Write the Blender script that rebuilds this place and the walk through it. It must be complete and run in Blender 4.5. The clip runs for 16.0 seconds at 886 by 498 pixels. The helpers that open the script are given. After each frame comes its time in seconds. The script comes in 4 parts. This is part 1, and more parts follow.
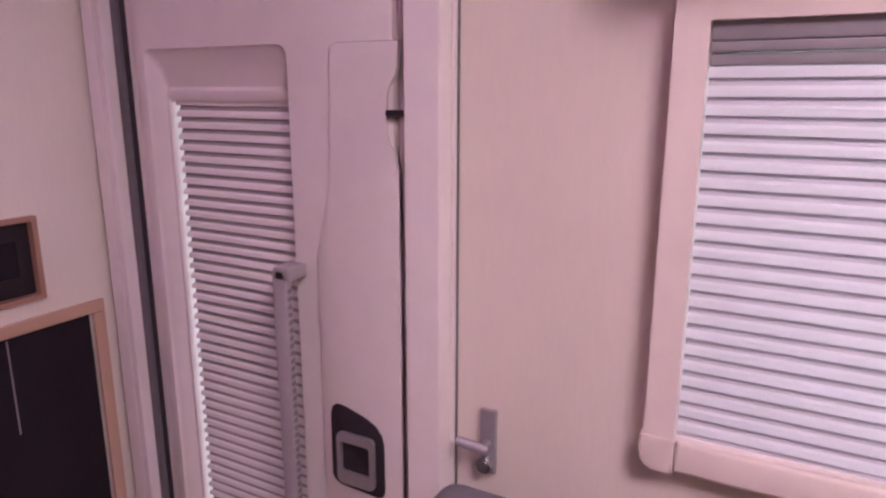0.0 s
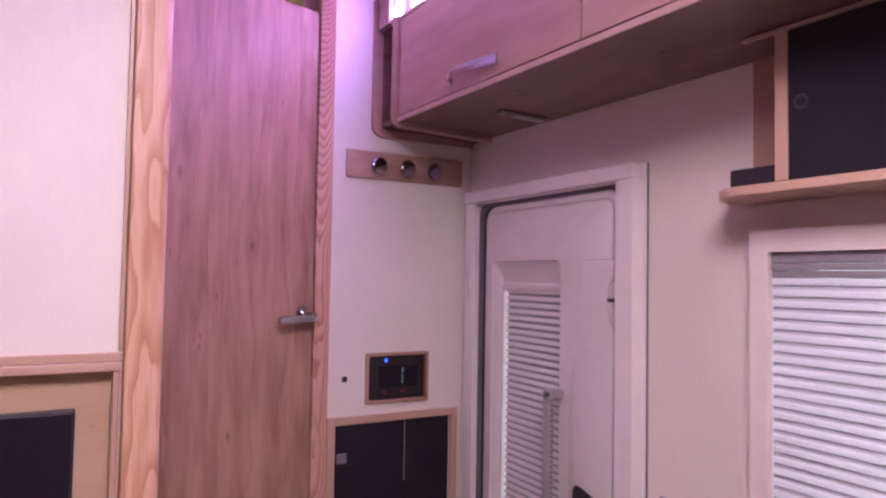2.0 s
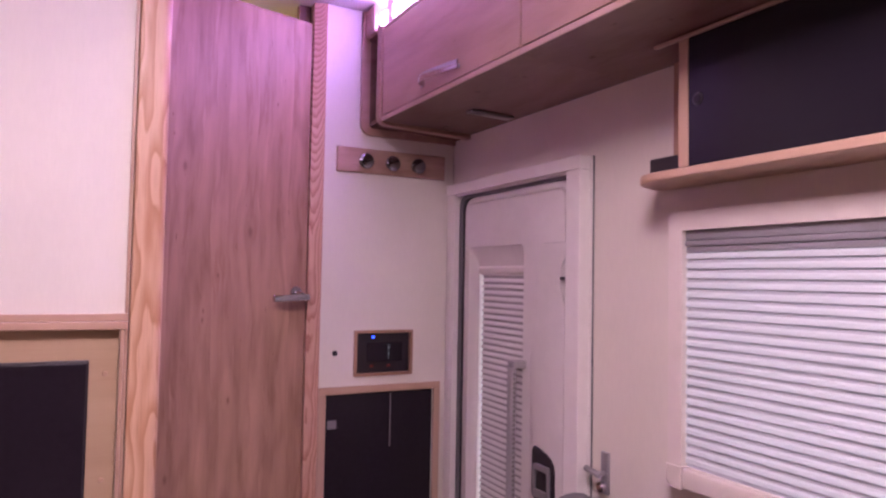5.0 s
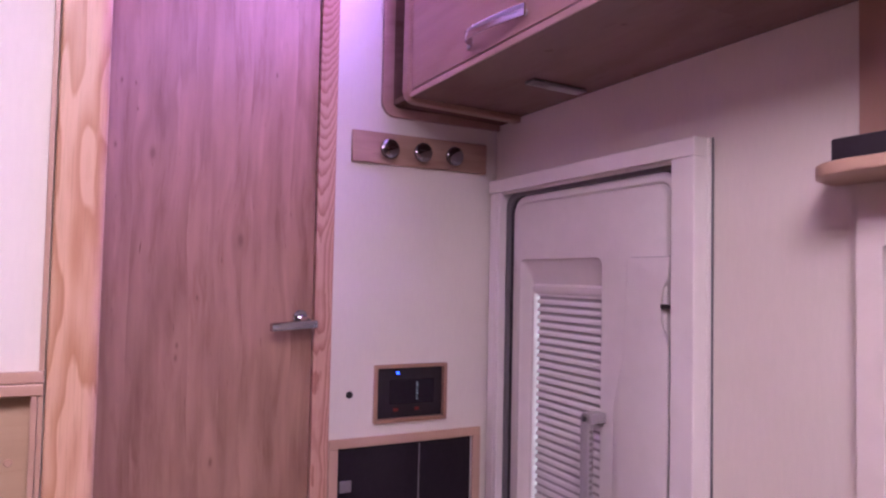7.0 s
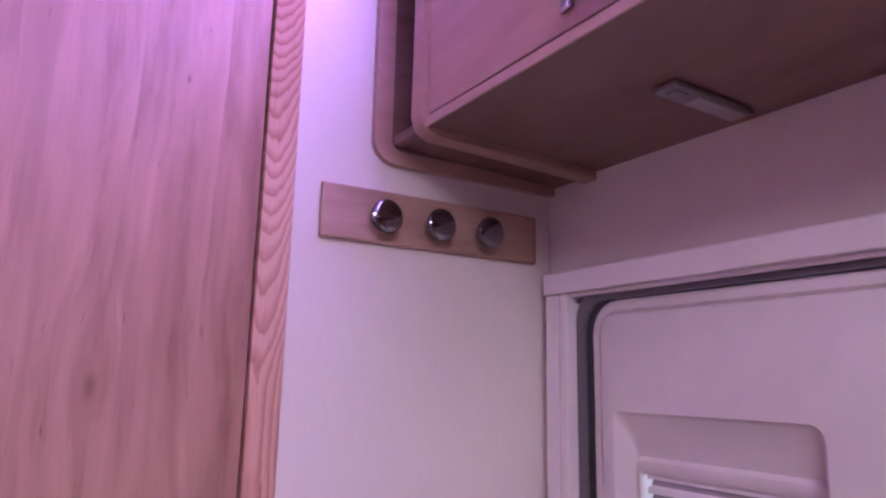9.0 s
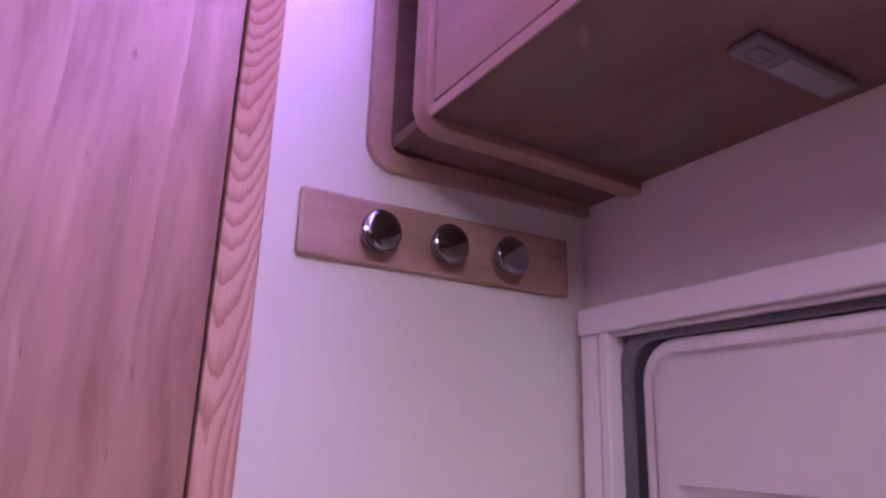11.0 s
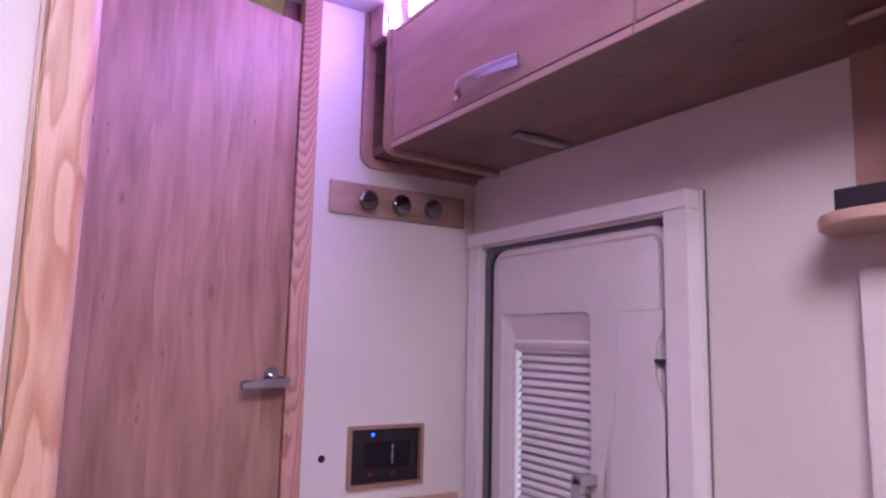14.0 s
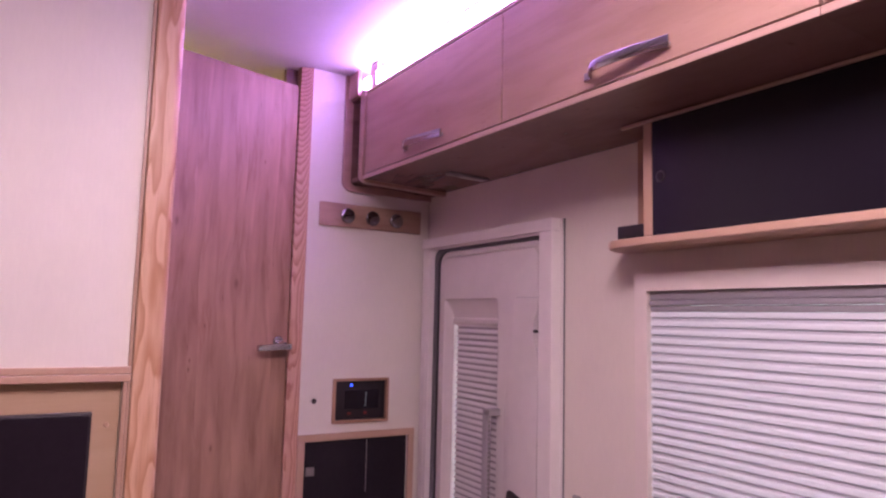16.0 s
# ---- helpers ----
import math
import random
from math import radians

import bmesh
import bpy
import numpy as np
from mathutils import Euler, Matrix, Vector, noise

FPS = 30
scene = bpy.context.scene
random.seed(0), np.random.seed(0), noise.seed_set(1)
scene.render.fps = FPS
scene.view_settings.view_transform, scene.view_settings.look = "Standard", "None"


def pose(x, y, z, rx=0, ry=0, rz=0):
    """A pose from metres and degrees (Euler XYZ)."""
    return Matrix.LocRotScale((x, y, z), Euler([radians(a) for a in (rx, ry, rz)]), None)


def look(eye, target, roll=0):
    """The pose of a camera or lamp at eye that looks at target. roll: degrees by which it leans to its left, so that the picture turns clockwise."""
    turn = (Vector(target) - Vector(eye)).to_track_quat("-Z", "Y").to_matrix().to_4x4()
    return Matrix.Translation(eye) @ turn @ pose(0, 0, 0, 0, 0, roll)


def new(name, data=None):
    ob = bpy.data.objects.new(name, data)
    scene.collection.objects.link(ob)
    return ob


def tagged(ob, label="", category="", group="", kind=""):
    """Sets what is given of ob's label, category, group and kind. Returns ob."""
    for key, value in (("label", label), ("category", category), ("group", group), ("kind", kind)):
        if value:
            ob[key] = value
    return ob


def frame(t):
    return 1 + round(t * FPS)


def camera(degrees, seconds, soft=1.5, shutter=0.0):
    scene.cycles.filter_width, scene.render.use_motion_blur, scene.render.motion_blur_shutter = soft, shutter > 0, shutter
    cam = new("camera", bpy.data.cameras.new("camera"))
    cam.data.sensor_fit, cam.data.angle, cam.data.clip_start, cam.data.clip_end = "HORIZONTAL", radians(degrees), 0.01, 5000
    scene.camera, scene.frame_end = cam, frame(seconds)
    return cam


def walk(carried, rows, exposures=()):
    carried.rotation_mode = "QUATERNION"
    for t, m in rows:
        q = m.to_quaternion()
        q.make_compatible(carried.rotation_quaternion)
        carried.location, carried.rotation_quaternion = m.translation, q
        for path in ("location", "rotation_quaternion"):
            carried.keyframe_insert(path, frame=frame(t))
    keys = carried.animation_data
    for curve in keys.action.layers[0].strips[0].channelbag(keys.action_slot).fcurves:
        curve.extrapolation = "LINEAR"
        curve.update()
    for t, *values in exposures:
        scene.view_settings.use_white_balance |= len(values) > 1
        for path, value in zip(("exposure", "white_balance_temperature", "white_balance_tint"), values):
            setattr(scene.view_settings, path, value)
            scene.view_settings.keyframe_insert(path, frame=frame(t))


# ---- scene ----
cam = camera(66.7, 16.0, soft=2.3)
PATH = [
    (0, (-0.004, 0.017, 1.429), (-0.933, 1.728, 0.97), 0.1),
    (0.1, (0.025, -0.027, 1.433), (-0.912, 1.698, 1.047), 0.5),
    (0.3, (0.084, -0.070, 1.469), (-0.934, 1.628, 1.170), 0.3),
    (0.5, (0.159, -0.122, 1.496), (-1.002, 1.499, 1.337), 0.3),
    (0.7, (0.249, -0.169, 1.495), (-1.064, 1.340, 1.480), 0.4),
    (1, (0.384, -0.197, 1.489), (-1.142, 1.096, 1.528), 0.5),
    (1.5, (0.543, -0.281, 1.461), (-1.148, 0.783, 1.537), 0.9),
    (2, (0.695, -0.337, 1.447), (-1.038, 0.659, 1.53), 1.0),
    (2.5, (0.826, -0.338, 1.44), (-0.938, 0.602, 1.523), 0.9),
    (3, (0.955, -0.286, 1.386), (-0.883, 0.498, 1.465), 1.2),
    (3.5, (0.999, -0.274, 1.385), (-0.892, 0.373, 1.458), 1.5),
    (4, (0.997, -0.279, 1.39), (-0.776, 0.643, 1.472), 1.2),
    (4.2, (0.997, -0.303, 1.382), (-0.77, 0.63, 1.471), 1.0),
    (6.5, (0.639, -0.26, 1.429), (-1.145, 0.64, 1.509), 1.2),
    (7, (0.463, -0.167, 1.447), (-1.315, 0.745, 1.53), 1.2),
    (7.5, (0.263, -0.036, 1.488), (-1.512, 0.869, 1.658), 1.1),
    (8, (0.076, -0.019, 1.513), (-1.693, 0.884, 1.745), 1.2),
    (8.5, (-0.129, -0.003, 1.555), (-1.872, 0.92, 1.889), 1.3),
    (9, (-0.289, 0.074, 1.542), (-1.972, 1.087, 1.922), 1.2),
    (9.5, (-0.474, 0.192, 1.595), (-2.153, 1.199, 2.007), 1.8),
    (9.7, (-0.522, 0.225, 1.58), (-2.185, 1.213, 2.087), 1.6),
    (11.8, (-0.31, 0.134, 1.513), (-1.995, 1.06, 2.063), 2.0),
    (12, (-0.24, 0.066, 1.497), (-1.918, 1.011, 2.039), 1.6),
    (12.5, (-0.094, -0.014, 1.455), (-1.752, 0.979, 1.97), 1.4),
    (13, (0.074, -0.035, 1.408), (-1.598, 0.991, 1.801), 1.5),
    (13.5, (0.233, -0.094, 1.416), (-1.456, 0.938, 1.7), 1.2),
    (14, (0.378, -0.21, 1.427), (-1.315, 0.821, 1.697), 1.3),
    (14.5, (0.515, -0.315, 1.415), (-1.173, 0.731, 1.647), 1.3),
    (15, (0.678, -0.31, 1.384), (-1.016, 0.731, 1.607), 1.3),
    (15.5, (0.859, -0.327, 1.391), (-0.84, 0.707, 1.595), 1.3),
    (16, (1.031, -0.43, 1.425), (-0.669, 0.602, 1.633), 1.4),
]
EXPOSURE = [(0.0, 0.10, 6300, 14), (0.5, 0.25, 6400, 15), (1.0, 0.36, 6650, 15), (1.5, 0.22, 6050, 13), (3.0, 0.06, 5950, 12), (3.5, 0.12, 5950, 12), (4.0, 0.08, 6300, 16), (6.5, 0.03, 5900, 14), (7.5, 0.17, 5600, 14),
            (8.0, 0.18, 5450, 15), (9.5, 0.22, 5400, 17), (12.5, 0.05, 5350, 17), (13.5, 0.27, 5250, 12), (14.5, 0.03, 5450, 11), (15.0, 0.13, 5750, 12), (15.5, 0.08, 6100, 15), (16.0, -0.12, 6400, 17)]
walk(cam, [(t, look(eye, target, roll)) for t, eye, target, roll in PATH], EXPOSURE)

# ---- world and lights ----
world = bpy.data.worlds.new("sky")
scene.world = world
world.use_nodes = True
wn, wl = world.node_tree.nodes, world.node_tree.links
sky = wn.new("ShaderNodeTexSky")
sky.sky_type, sky.sun_disc = "NISHITA", False
sky.sun_elevation, sky.sun_rotation = radians(35), radians(200)
wl.new(sky.outputs[0], wn["Background"].inputs[0])
wn["Background"].inputs[1].default_value = 0.12

sun = new("sun", bpy.data.lights.new("sun", "SUN"))
sun.data.energy, sun.data.angle, sun.data.color = 1.0, radians(12), (1.0, 0.95, 0.88)
sun.matrix_world = look((3, -6, 5), (0, 0, 0))

# daylight in the opening of the window
daylight = new("window_daylight", bpy.data.lights.new("window_daylight", "AREA"))
daylight.data.shape, daylight.data.size, daylight.data.size_y = "RECTANGLE", 0.92, 0.5
daylight.data.energy, daylight.data.color = 2.1, (0.86, 0.92, 1.0)
daylight.matrix_world = look((0.36, 0.99, 1.25), (0.36, 0.5, 1.25))

door_daylight = new("door_daylight", bpy.data.lights.new("door_daylight", "AREA"))
door_daylight.data.shape, door_daylight.data.size, door_daylight.data.size_y = "RECTANGLE", 0.30, 0.90
door_daylight.data.energy, door_daylight.data.color = 2.8, (0.90, 0.95, 1.0)
door_daylight.matrix_world = look((-0.90, 0.99, 0.97), (-0.90, 0.5, 0.97))

LED_COLOUR, LED_POWER = (0.58, 0.31, 1.0), 54.0
ROOM_COLOUR, ROOM_POWER = (1.0, 0.735, 0.82), 33.0
WARM_COLOUR, WARM_POWER = (1.0, 0.46, 0.13), 30.0
BATH_COLOUR, BATH_POWER = (1.0, 0.80, 0.42), 70.0


# ---- materials ----
def material(name):
    m = bpy.data.materials.new(name)
    m.use_nodes = True
    return m, m.node_tree.nodes, m.node_tree.links, m.node_tree.nodes["Principled BSDF"]


def math_node(nodes, links, op, a, b=None):
    n = nodes.new("ShaderNodeMath")
    n.operation = op
    for k, v in enumerate((a, b)):
        if v is None:
            continue
        if isinstance(v, (int, float)):
            n.inputs[k].default_value = v
        else:
            links.new(v, n.inputs[k])
    return n.outputs[0]


def ramp(nodes, links, value, stops):
    n = nodes.new("ShaderNodeValToRGB")
    e = n.color_ramp.elements
    while len(e) < len(stops):
        e.new(0.5)
    for k, (p, c) in enumerate(stops):
        e[k].position, e[k].color = p, (*c, 1)
    links.new(value, n.inputs[0])
    return n.outputs[0]


def scaled(nodes, links, vec, scale):
    n = nodes.new("ShaderNodeMapping")
    n.inputs["Scale"].default_value = scale
    links.new(vec, n.inputs[0])
    return n.outputs[0]


def noise_node(nodes, links, vec, scale, detail=4, rough=0.55):
    n = nodes.new("ShaderNodeTexNoise")
    n.inputs["Scale"].default_value, n.inputs["Detail"].default_value = scale, detail
    n.inputs["Roughness"].default_value = rough
    links.new(vec, n.inputs["Vector"])
    return n.outputs[0]


def mixed(nodes, links, kind, fac, a, b):
    n = nodes.new("ShaderNodeMixRGB")
    n.blend_type = kind
    for k, v in enumerate((fac, a, b)):
        if isinstance(v, (int, float)):
            n.inputs[k].default_value = v
        elif isinstance(v, tuple):
            n.inputs[k].default_value = (*v, 1)
        else:
            links.new(v, n.inputs[k])
    return n.outputs[0]


def bumped(nodes, links, bsdf, height, strength, distance=0.002):
    n = nodes.new("ShaderNodeBump")
    n.inputs["Strength"].default_value, n.inputs["Distance"].default_value = strength, distance
    links.new(height, n.inputs["Height"])
    links.new(n.outputs[0], bsdf.inputs["Normal"])


def wall_paper(name, colour, rough=0.6):
    """Pale laminated board with a faint woven emboss and a few soft stains."""
    m, n, l, b = material(name)
    co = n.new("ShaderNodeTexCoord").outputs["Object"]
    weave = noise_node(n, l, scaled(n, l, co, (420, 420, 420)), 1.0, 3)
    weave2 = noise_node(n, l, scaled(n, l, co, (160, 160, 30)), 1.0, 2)
    blot = noise_node(n, l, co, 2.3, 4)
    dark = tuple(c * 0.90 for c in colour)
    base = ramp(n, l, blot, [(0.3, dark), (0.7, colour)])
    fine = ramp(n, l, weave2, [(0.3, (0.965, 0.965, 0.965)), (0.7, (1, 1, 1))])
    l.new(mixed(n, l, "MULTIPLY", 0.8, base, fine), b.inputs["Base Color"])
    b.inputs["Roughness"].default_value = rough
    bumped(n, l, b, weave, 0.12, 0.0006)
    return m


def board_wood(name, dark, mid, light, knots=(), along="z", rough=0.38, plank=0.13, figure=0.0):
    """Printed oak laminate: long streaks, plank tones, pores and knots. Across is local x, along is local z unless said otherwise."""
    m, n, l, b = material(name)
    co = n.new("ShaderNodeTexCoord").outputs["Object"]
    sep = n.new("ShaderNodeSeparateXYZ")
    l.new(co, sep.inputs[0])
    if along == "z":
        across, length, third = sep.outputs[0], sep.outputs[2], sep.outputs[1]
    elif along == "x":
        across, length, third = sep.outputs[2], sep.outputs[0], sep.outputs[1]
    else:
        across, length, third = sep.outputs[2], sep.outputs[1], sep.outputs[0]
    pull, spot = None, None
    for u, z, size in knots:
        du = math_node(n, l, "SUBTRACT", across, u)
        dz = math_node(n, l, "MULTIPLY", math_node(n, l, "SUBTRACT", length, z), 0.45)
        d2 = math_node(n, l, "ADD", math_node(n, l, "MULTIPLY", du, du), math_node(n, l, "MULTIPLY", dz, dz))
        near = math_node(n, l, "POWER", 2.718, math_node(n, l, "MULTIPLY", d2, -1 / (size * size)))
        wide = math_node(n, l, "POWER", 2.718, math_node(n, l, "MULTIPLY", d2, -1 / (size * size * 20)))
        bend = math_node(n, l, "MULTIPLY", math_node(n, l, "MULTIPLY", du, wide), 0.8)
        pull = bend if pull is None else math_node(n, l, "ADD", pull, bend)
        spot = near if spot is None else math_node(n, l, "ADD", spot, near)
    if pull is not None:
        across = math_node(n, l, "SUBTRACT", across, pull)
    vec = n.new("ShaderNodeCombineXYZ")
    l.new(across, vec.inputs[0]), l.new(third, vec.inputs[1]), l.new(length, vec.inputs[2])
    v = vec.outputs[0]
    flow = noise_node(n, l, scaled(n, l, v, (5.5, 2, 1.7)), 1.0, 3, 0.5)
    ripple = noise_node(n, l, scaled(n, l, v, (24, 8, 5)), 1.0, 2, 0.5)
    bent = math_node(n, l, "ADD", across, math_node(n, l, "ADD", math_node(n, l, "MULTIPLY", flow, 0.065), math_node(n, l, "MULTIPLY", ripple, 0.010)))
    vec2 = n.new("ShaderNodeCombineXYZ")
    l.new(bent, vec2.inputs[0]), l.new(third, vec2.inputs[1]), l.new(length, vec2.inputs[2])
    w = vec2.outputs[0]
    if figure >= 1.0:
        # each stave of the print starts at another height
        stave = n.new("ShaderNodeTexWhiteNoise")
        stave.noise_dimensions = "1D"
        l.new(math_node(n, l, "FLOOR", math_node(n, l, "DIVIDE", bent, plank)), stave.inputs["W"])
        vec3 = n.new("ShaderNodeCombineXYZ")
        l.new(bent, vec3.inputs[0]), l.new(third, vec3.inputs[1])
        l.new(math_node(n, l, "ADD", length, math_node(n, l, "MULTIPLY", stave.outputs[0], 6.0)), vec3.inputs[2])
        w = vec3.outputs[0]
    streak = noise_node(n, l, scaled(n, l, w, (10, 6, 0.75)), 1.0, 4, 0.52)
    fine = noise_node(n, l, scaled(n, l, w, (260, 40, 3.0)), 1.0, 3, 0.6)
    pores = noise_node(n, l, scaled(n, l, v, (620, 80, 14)), 1.0, 3, 0.6)
    broad = noise_node(n, l, scaled(n, l, v, (9, 3, 0.7)), 1.0, 3)
    cells = n.new("ShaderNodeTexWhiteNoise")
    cells.noise_dimensions = "1D"
    l.new(math_node(n, l, "FLOOR", math_node(n, l, "DIVIDE", across, plank)), cells.inputs["W"])
    tone = math_node(n, l, "ADD", math_node(n, l, "MULTIPLY", streak, 0.47), math_node(n, l, "MULTIPLY", fine, 0.09))
    tone = math_node(n, l, "ADD", tone, math_node(n, l, "MULTIPLY", broad, 0.48))
    tone = math_node(n, l, "ADD", tone, math_node(n, l, "MULTIPLY", math_node(n, l, "SUBTRACT", cells.outputs[0], 0.5), 0.07))
    colour = ramp(n, l, tone, [(0.25, dark), (0.52, mid), (0.79, light)])
    pore = ramp(n, l, pores, [(0.30, (0.78, 0.73, 0.70)), (0.42, (1, 1, 1))])
    colour = mixed(n, l, "MULTIPLY", 0.28, colour, pore)
    if figure:
        # arched growth figure, feathered patches, pale flames and scattered short ticks
        field = noise_node(n, l, scaled(n, l, w, (5.5, 2, 0.85)), 1.0, 3, 0.42)
        wave = math_node(n, l, "SINE", math_node(n, l, "MULTIPLY", field, 52.0))
        colour = mixed(n, l, "MULTIPLY", 0.55 * figure, colour, ramp(n, l, math_node(n, l, "ADD", math_node(n, l, "MULTIPLY", wave, 0.5), 0.5), [(0.05, (0.80, 0.75, 0.72)), (0.5, (1, 1, 1)), (1.0, (1.07, 1.07, 1.06))]))
        feather = noise_node(n, l, scaled(n, l, w, (24, 8, 3.2)), 1.0, 5, 0.64)
        colour = mixed(n, l, "MULTIPLY", 1.0 * figure, colour, ramp(n, l, feather, [(0.31, (0.78, 0.68, 0.64)), (0.46, (1, 1, 1)), (0.68, (1.18, 1.18, 1.18))]))
        flame = noise_node(n, l, scaled(n, l, w, (38, 12, 4.5)), 1.0, 3, 0.6)
        colour = mixed(n, l, "MIX", math_node(n, l, "MULTIPLY", ramp(n, l, flame, [(0.60, (0, 0, 0)), (0.74, (1, 1, 1))]), 0.45 * figure), colour, tuple(min(1, c * 1.12) for c in light))
        tick = noise_node(n, l, scaled(n, l, w, (150, 20, 17)), 1.0, 2, 0.5)
        colour = mixed(n, l, "MULTIPLY", figure, colour, ramp(n, l, tick, [(0.22, (0.46, 0.39, 0.36)), (0.30, (1, 1, 1))]))
        strand = noise_node(n, l, scaled(n, l, w, (70, 12, 2.2)), 1.0, 4, 0.65)
        colour = mixed(n, l, "MULTIPLY", 0.45 * figure, colour, ramp(n, l, strand, [(0.33, (0.86, 0.81, 0.79)), (0.47, (1, 1, 1)), (0.68, (1.06, 1.06, 1.06))]))
    if spot is not None:
        colour = mixed(n, l, "MIX", math_node(n, l, "MINIMUM", math_node(n, l, "MULTIPLY", spot, 0.7), 0.6), colour, tuple(c * k for c, k in zip(dark, (0.55, 0.42, 0.36))))
    l.new(colour, b.inputs["Base Color"])
    b.inputs["Roughness"].default_value = rough
    bumped(n, l, b, pores, 0.10, 0.0005)
    return m


def ash_wood(name, dark, light, centre=0.0, side="y", rate=9.0, curve=2600, drift=17, slow_scale=(3, 3, 2.6), thin=0.28, warp_by=2.6, rise=0.0):
    """Ash with arched growth rings along z; the arches lie about the local centre line."""
    m, n, l, b = material(name)
    co = n.new("ShaderNodeTexCoord").outputs["Object"]
    sep = n.new("ShaderNodeSeparateXYZ")
    l.new(co, sep.inputs[0])
    across = math_node(n, l, "SUBTRACT", sep.outputs[1 if side == "y" else 0], centre)
    slow = noise_node(n, l, scaled(n, l, co, slow_scale), 1.0, 2)
    warp = noise_node(n, l, scaled(n, l, co, (26, 26, 6)), 1.0, 3)
    arch = math_node(n, l, "MULTIPLY", math_node(n, l, "MULTIPLY", across, across), curve)
    phase = math_node(n, l, "ADD", math_node(n, l, "MULTIPLY", sep.outputs[2], rate), arch)
    if rise:
        high = math_node(n, l, "MAXIMUM", math_node(n, l, "SUBTRACT", sep.outputs[2], 1.40), 0.0)
        phase = math_node(n, l, "ADD", phase, math_node(n, l, "MULTIPLY", math_node(n, l, "MULTIPLY", high, high), rise))
    phase = math_node(n, l, "ADD", phase, math_node(n, l, "MULTIPLY", slow, drift))
    phase = math_node(n, l, "ADD", phase, math_node(n, l, "MULTIPLY", warp, warp_by))
    ring = math_node(n, l, "FRACT", phase)
    pores = noise_node(n, l, scaled(n, l, co, (500, 500, 14)), 1.0, 3)
    colour = ramp(n, l, ring, [(0.0, dark), (thin, light), (0.90, light), (1.0, dark)])
    pore = ramp(n, l, pores, [(0.32, (0.72, 0.68, 0.62)), (0.48, (1, 1, 1))])
    broad = ramp(n, l, noise_node(n, l, scaled(n, l, co, (14, 14, 3)), 1.0, 2), [(0.3, (0.86, 0.84, 0.82)), (0.7, (1, 1, 1))])
    colour = mixed(n, l, "MULTIPLY", 0.5, colour, pore)
    l.new(mixed(n, l, "MULTIPLY", 1.0, colour, broad), b.inputs["Base Color"])
    b.inputs["Roughness"].default_value = 0.42
    bumped(n, l, b, pores, 0.12, 0.0005)
    return m


def plain(name, colour, rough=0.45, metal=0.0, grain=0.06, scale=60, bump=0.04, coat=0.0, specular=0.5, vary=1.0):
    """Moulded plastic, metal or lacquer with slight unevenness in tone and gloss."""
    m, n, l, b = material(name)
    co = n.new("ShaderNodeTexCoord").outputs["Object"]
    small = noise_node(n, l, co, scale, 4)
    large = noise_node(n, l, co, 5.0, 3)
    both = math_node(n, l, "ADD", math_node(n, l, "MULTIPLY", small, 0.5), math_node(n, l, "MULTIPLY", large, 0.5))
    lo = tuple(c * (1 - grain) for c in colour)
    hi = tuple(min(1, c * (1 + grain)) for c in colour)
    l.new(ramp(n, l, both, [(0.35, lo), (0.65, hi)]), b.inputs["Base Color"])
    gloss = n.new("ShaderNodeMapRange")
    gloss.inputs[3].default_value, gloss.inputs[4].default_value = rough * (1 - 0.2 * vary), min(1, rough * (1 + 0.25 * vary))
    l.new(large, gloss.inputs[0])
    l.new(gloss.outputs[0], b.inputs["Roughness"])
    b.inputs["Metallic"].default_value = metal
    b.inputs["Coat Weight"].default_value = coat
    b.inputs["Specular IOR Level"].default_value = specular
    if bump:
        bumped(n, l, b, noise_node(n, l, co, scale * 12, 2), bump, 0.0004)
    return m


def glowing(name, colour, power):
    m, n, l, b = material(name)
    b.inputs["Base Color"].default_value = (*(c * 0.05 for c in colour), 1)
    b.inputs["Emission Color"].default_value = (*colour, 1)
    b.inputs["Emission Strength"].default_value = power
    return m


def blind_cloth(name, colour, through_light):
    """Pleated cloth that lets part of the daylight through."""
    m, n, l, b = material(name)
    co = n.new("ShaderNodeTexCoord").outputs["Object"]
    thread = noise_node(n, l, scaled(n, l, co, (700, 700, 300)), 1.0, 3)
    blot = noise_node(n, l, scaled(n, l, co, (6, 6, 20)), 1.0, 3)
    tone = math_node(n, l, "ADD", math_node(n, l, "MULTIPLY", thread, 0.5), math_node(n, l, "MULTIPLY", blot, 0.5))
    colour_out = ramp(n, l, tone, [(0.3, tuple(c * 0.92 for c in colour)), (0.7, colour)])
    l.new(colour_out, b.inputs["Base Color"])
    b.inputs["Roughness"].default_value = 0.8
    tr = n.new("ShaderNodeBsdfTranslucent")
    l.new(colour_out, tr.inputs[0])
    mix = n.new("ShaderNodeMixShader")
    mix.inputs[0].default_value = through_light
    l.new(b.outputs[0], mix.inputs[1]), l.new(tr.outputs[0], mix.inputs[2])
    l.new(mix.outputs[0], n["Material Output"].inputs[0])
    return m


def pane_glass(name):
    m, n, l, b = material(name)
    b.inputs["Transmission Weight"].default_value = 1.0
    b.inputs["Roughness"].default_value = 0.02
    b.inputs["Base Color"].default_value = (0.9, 0.93, 0.93, 1)
    b.inputs["IOR"].default_value = 1.45
    return m


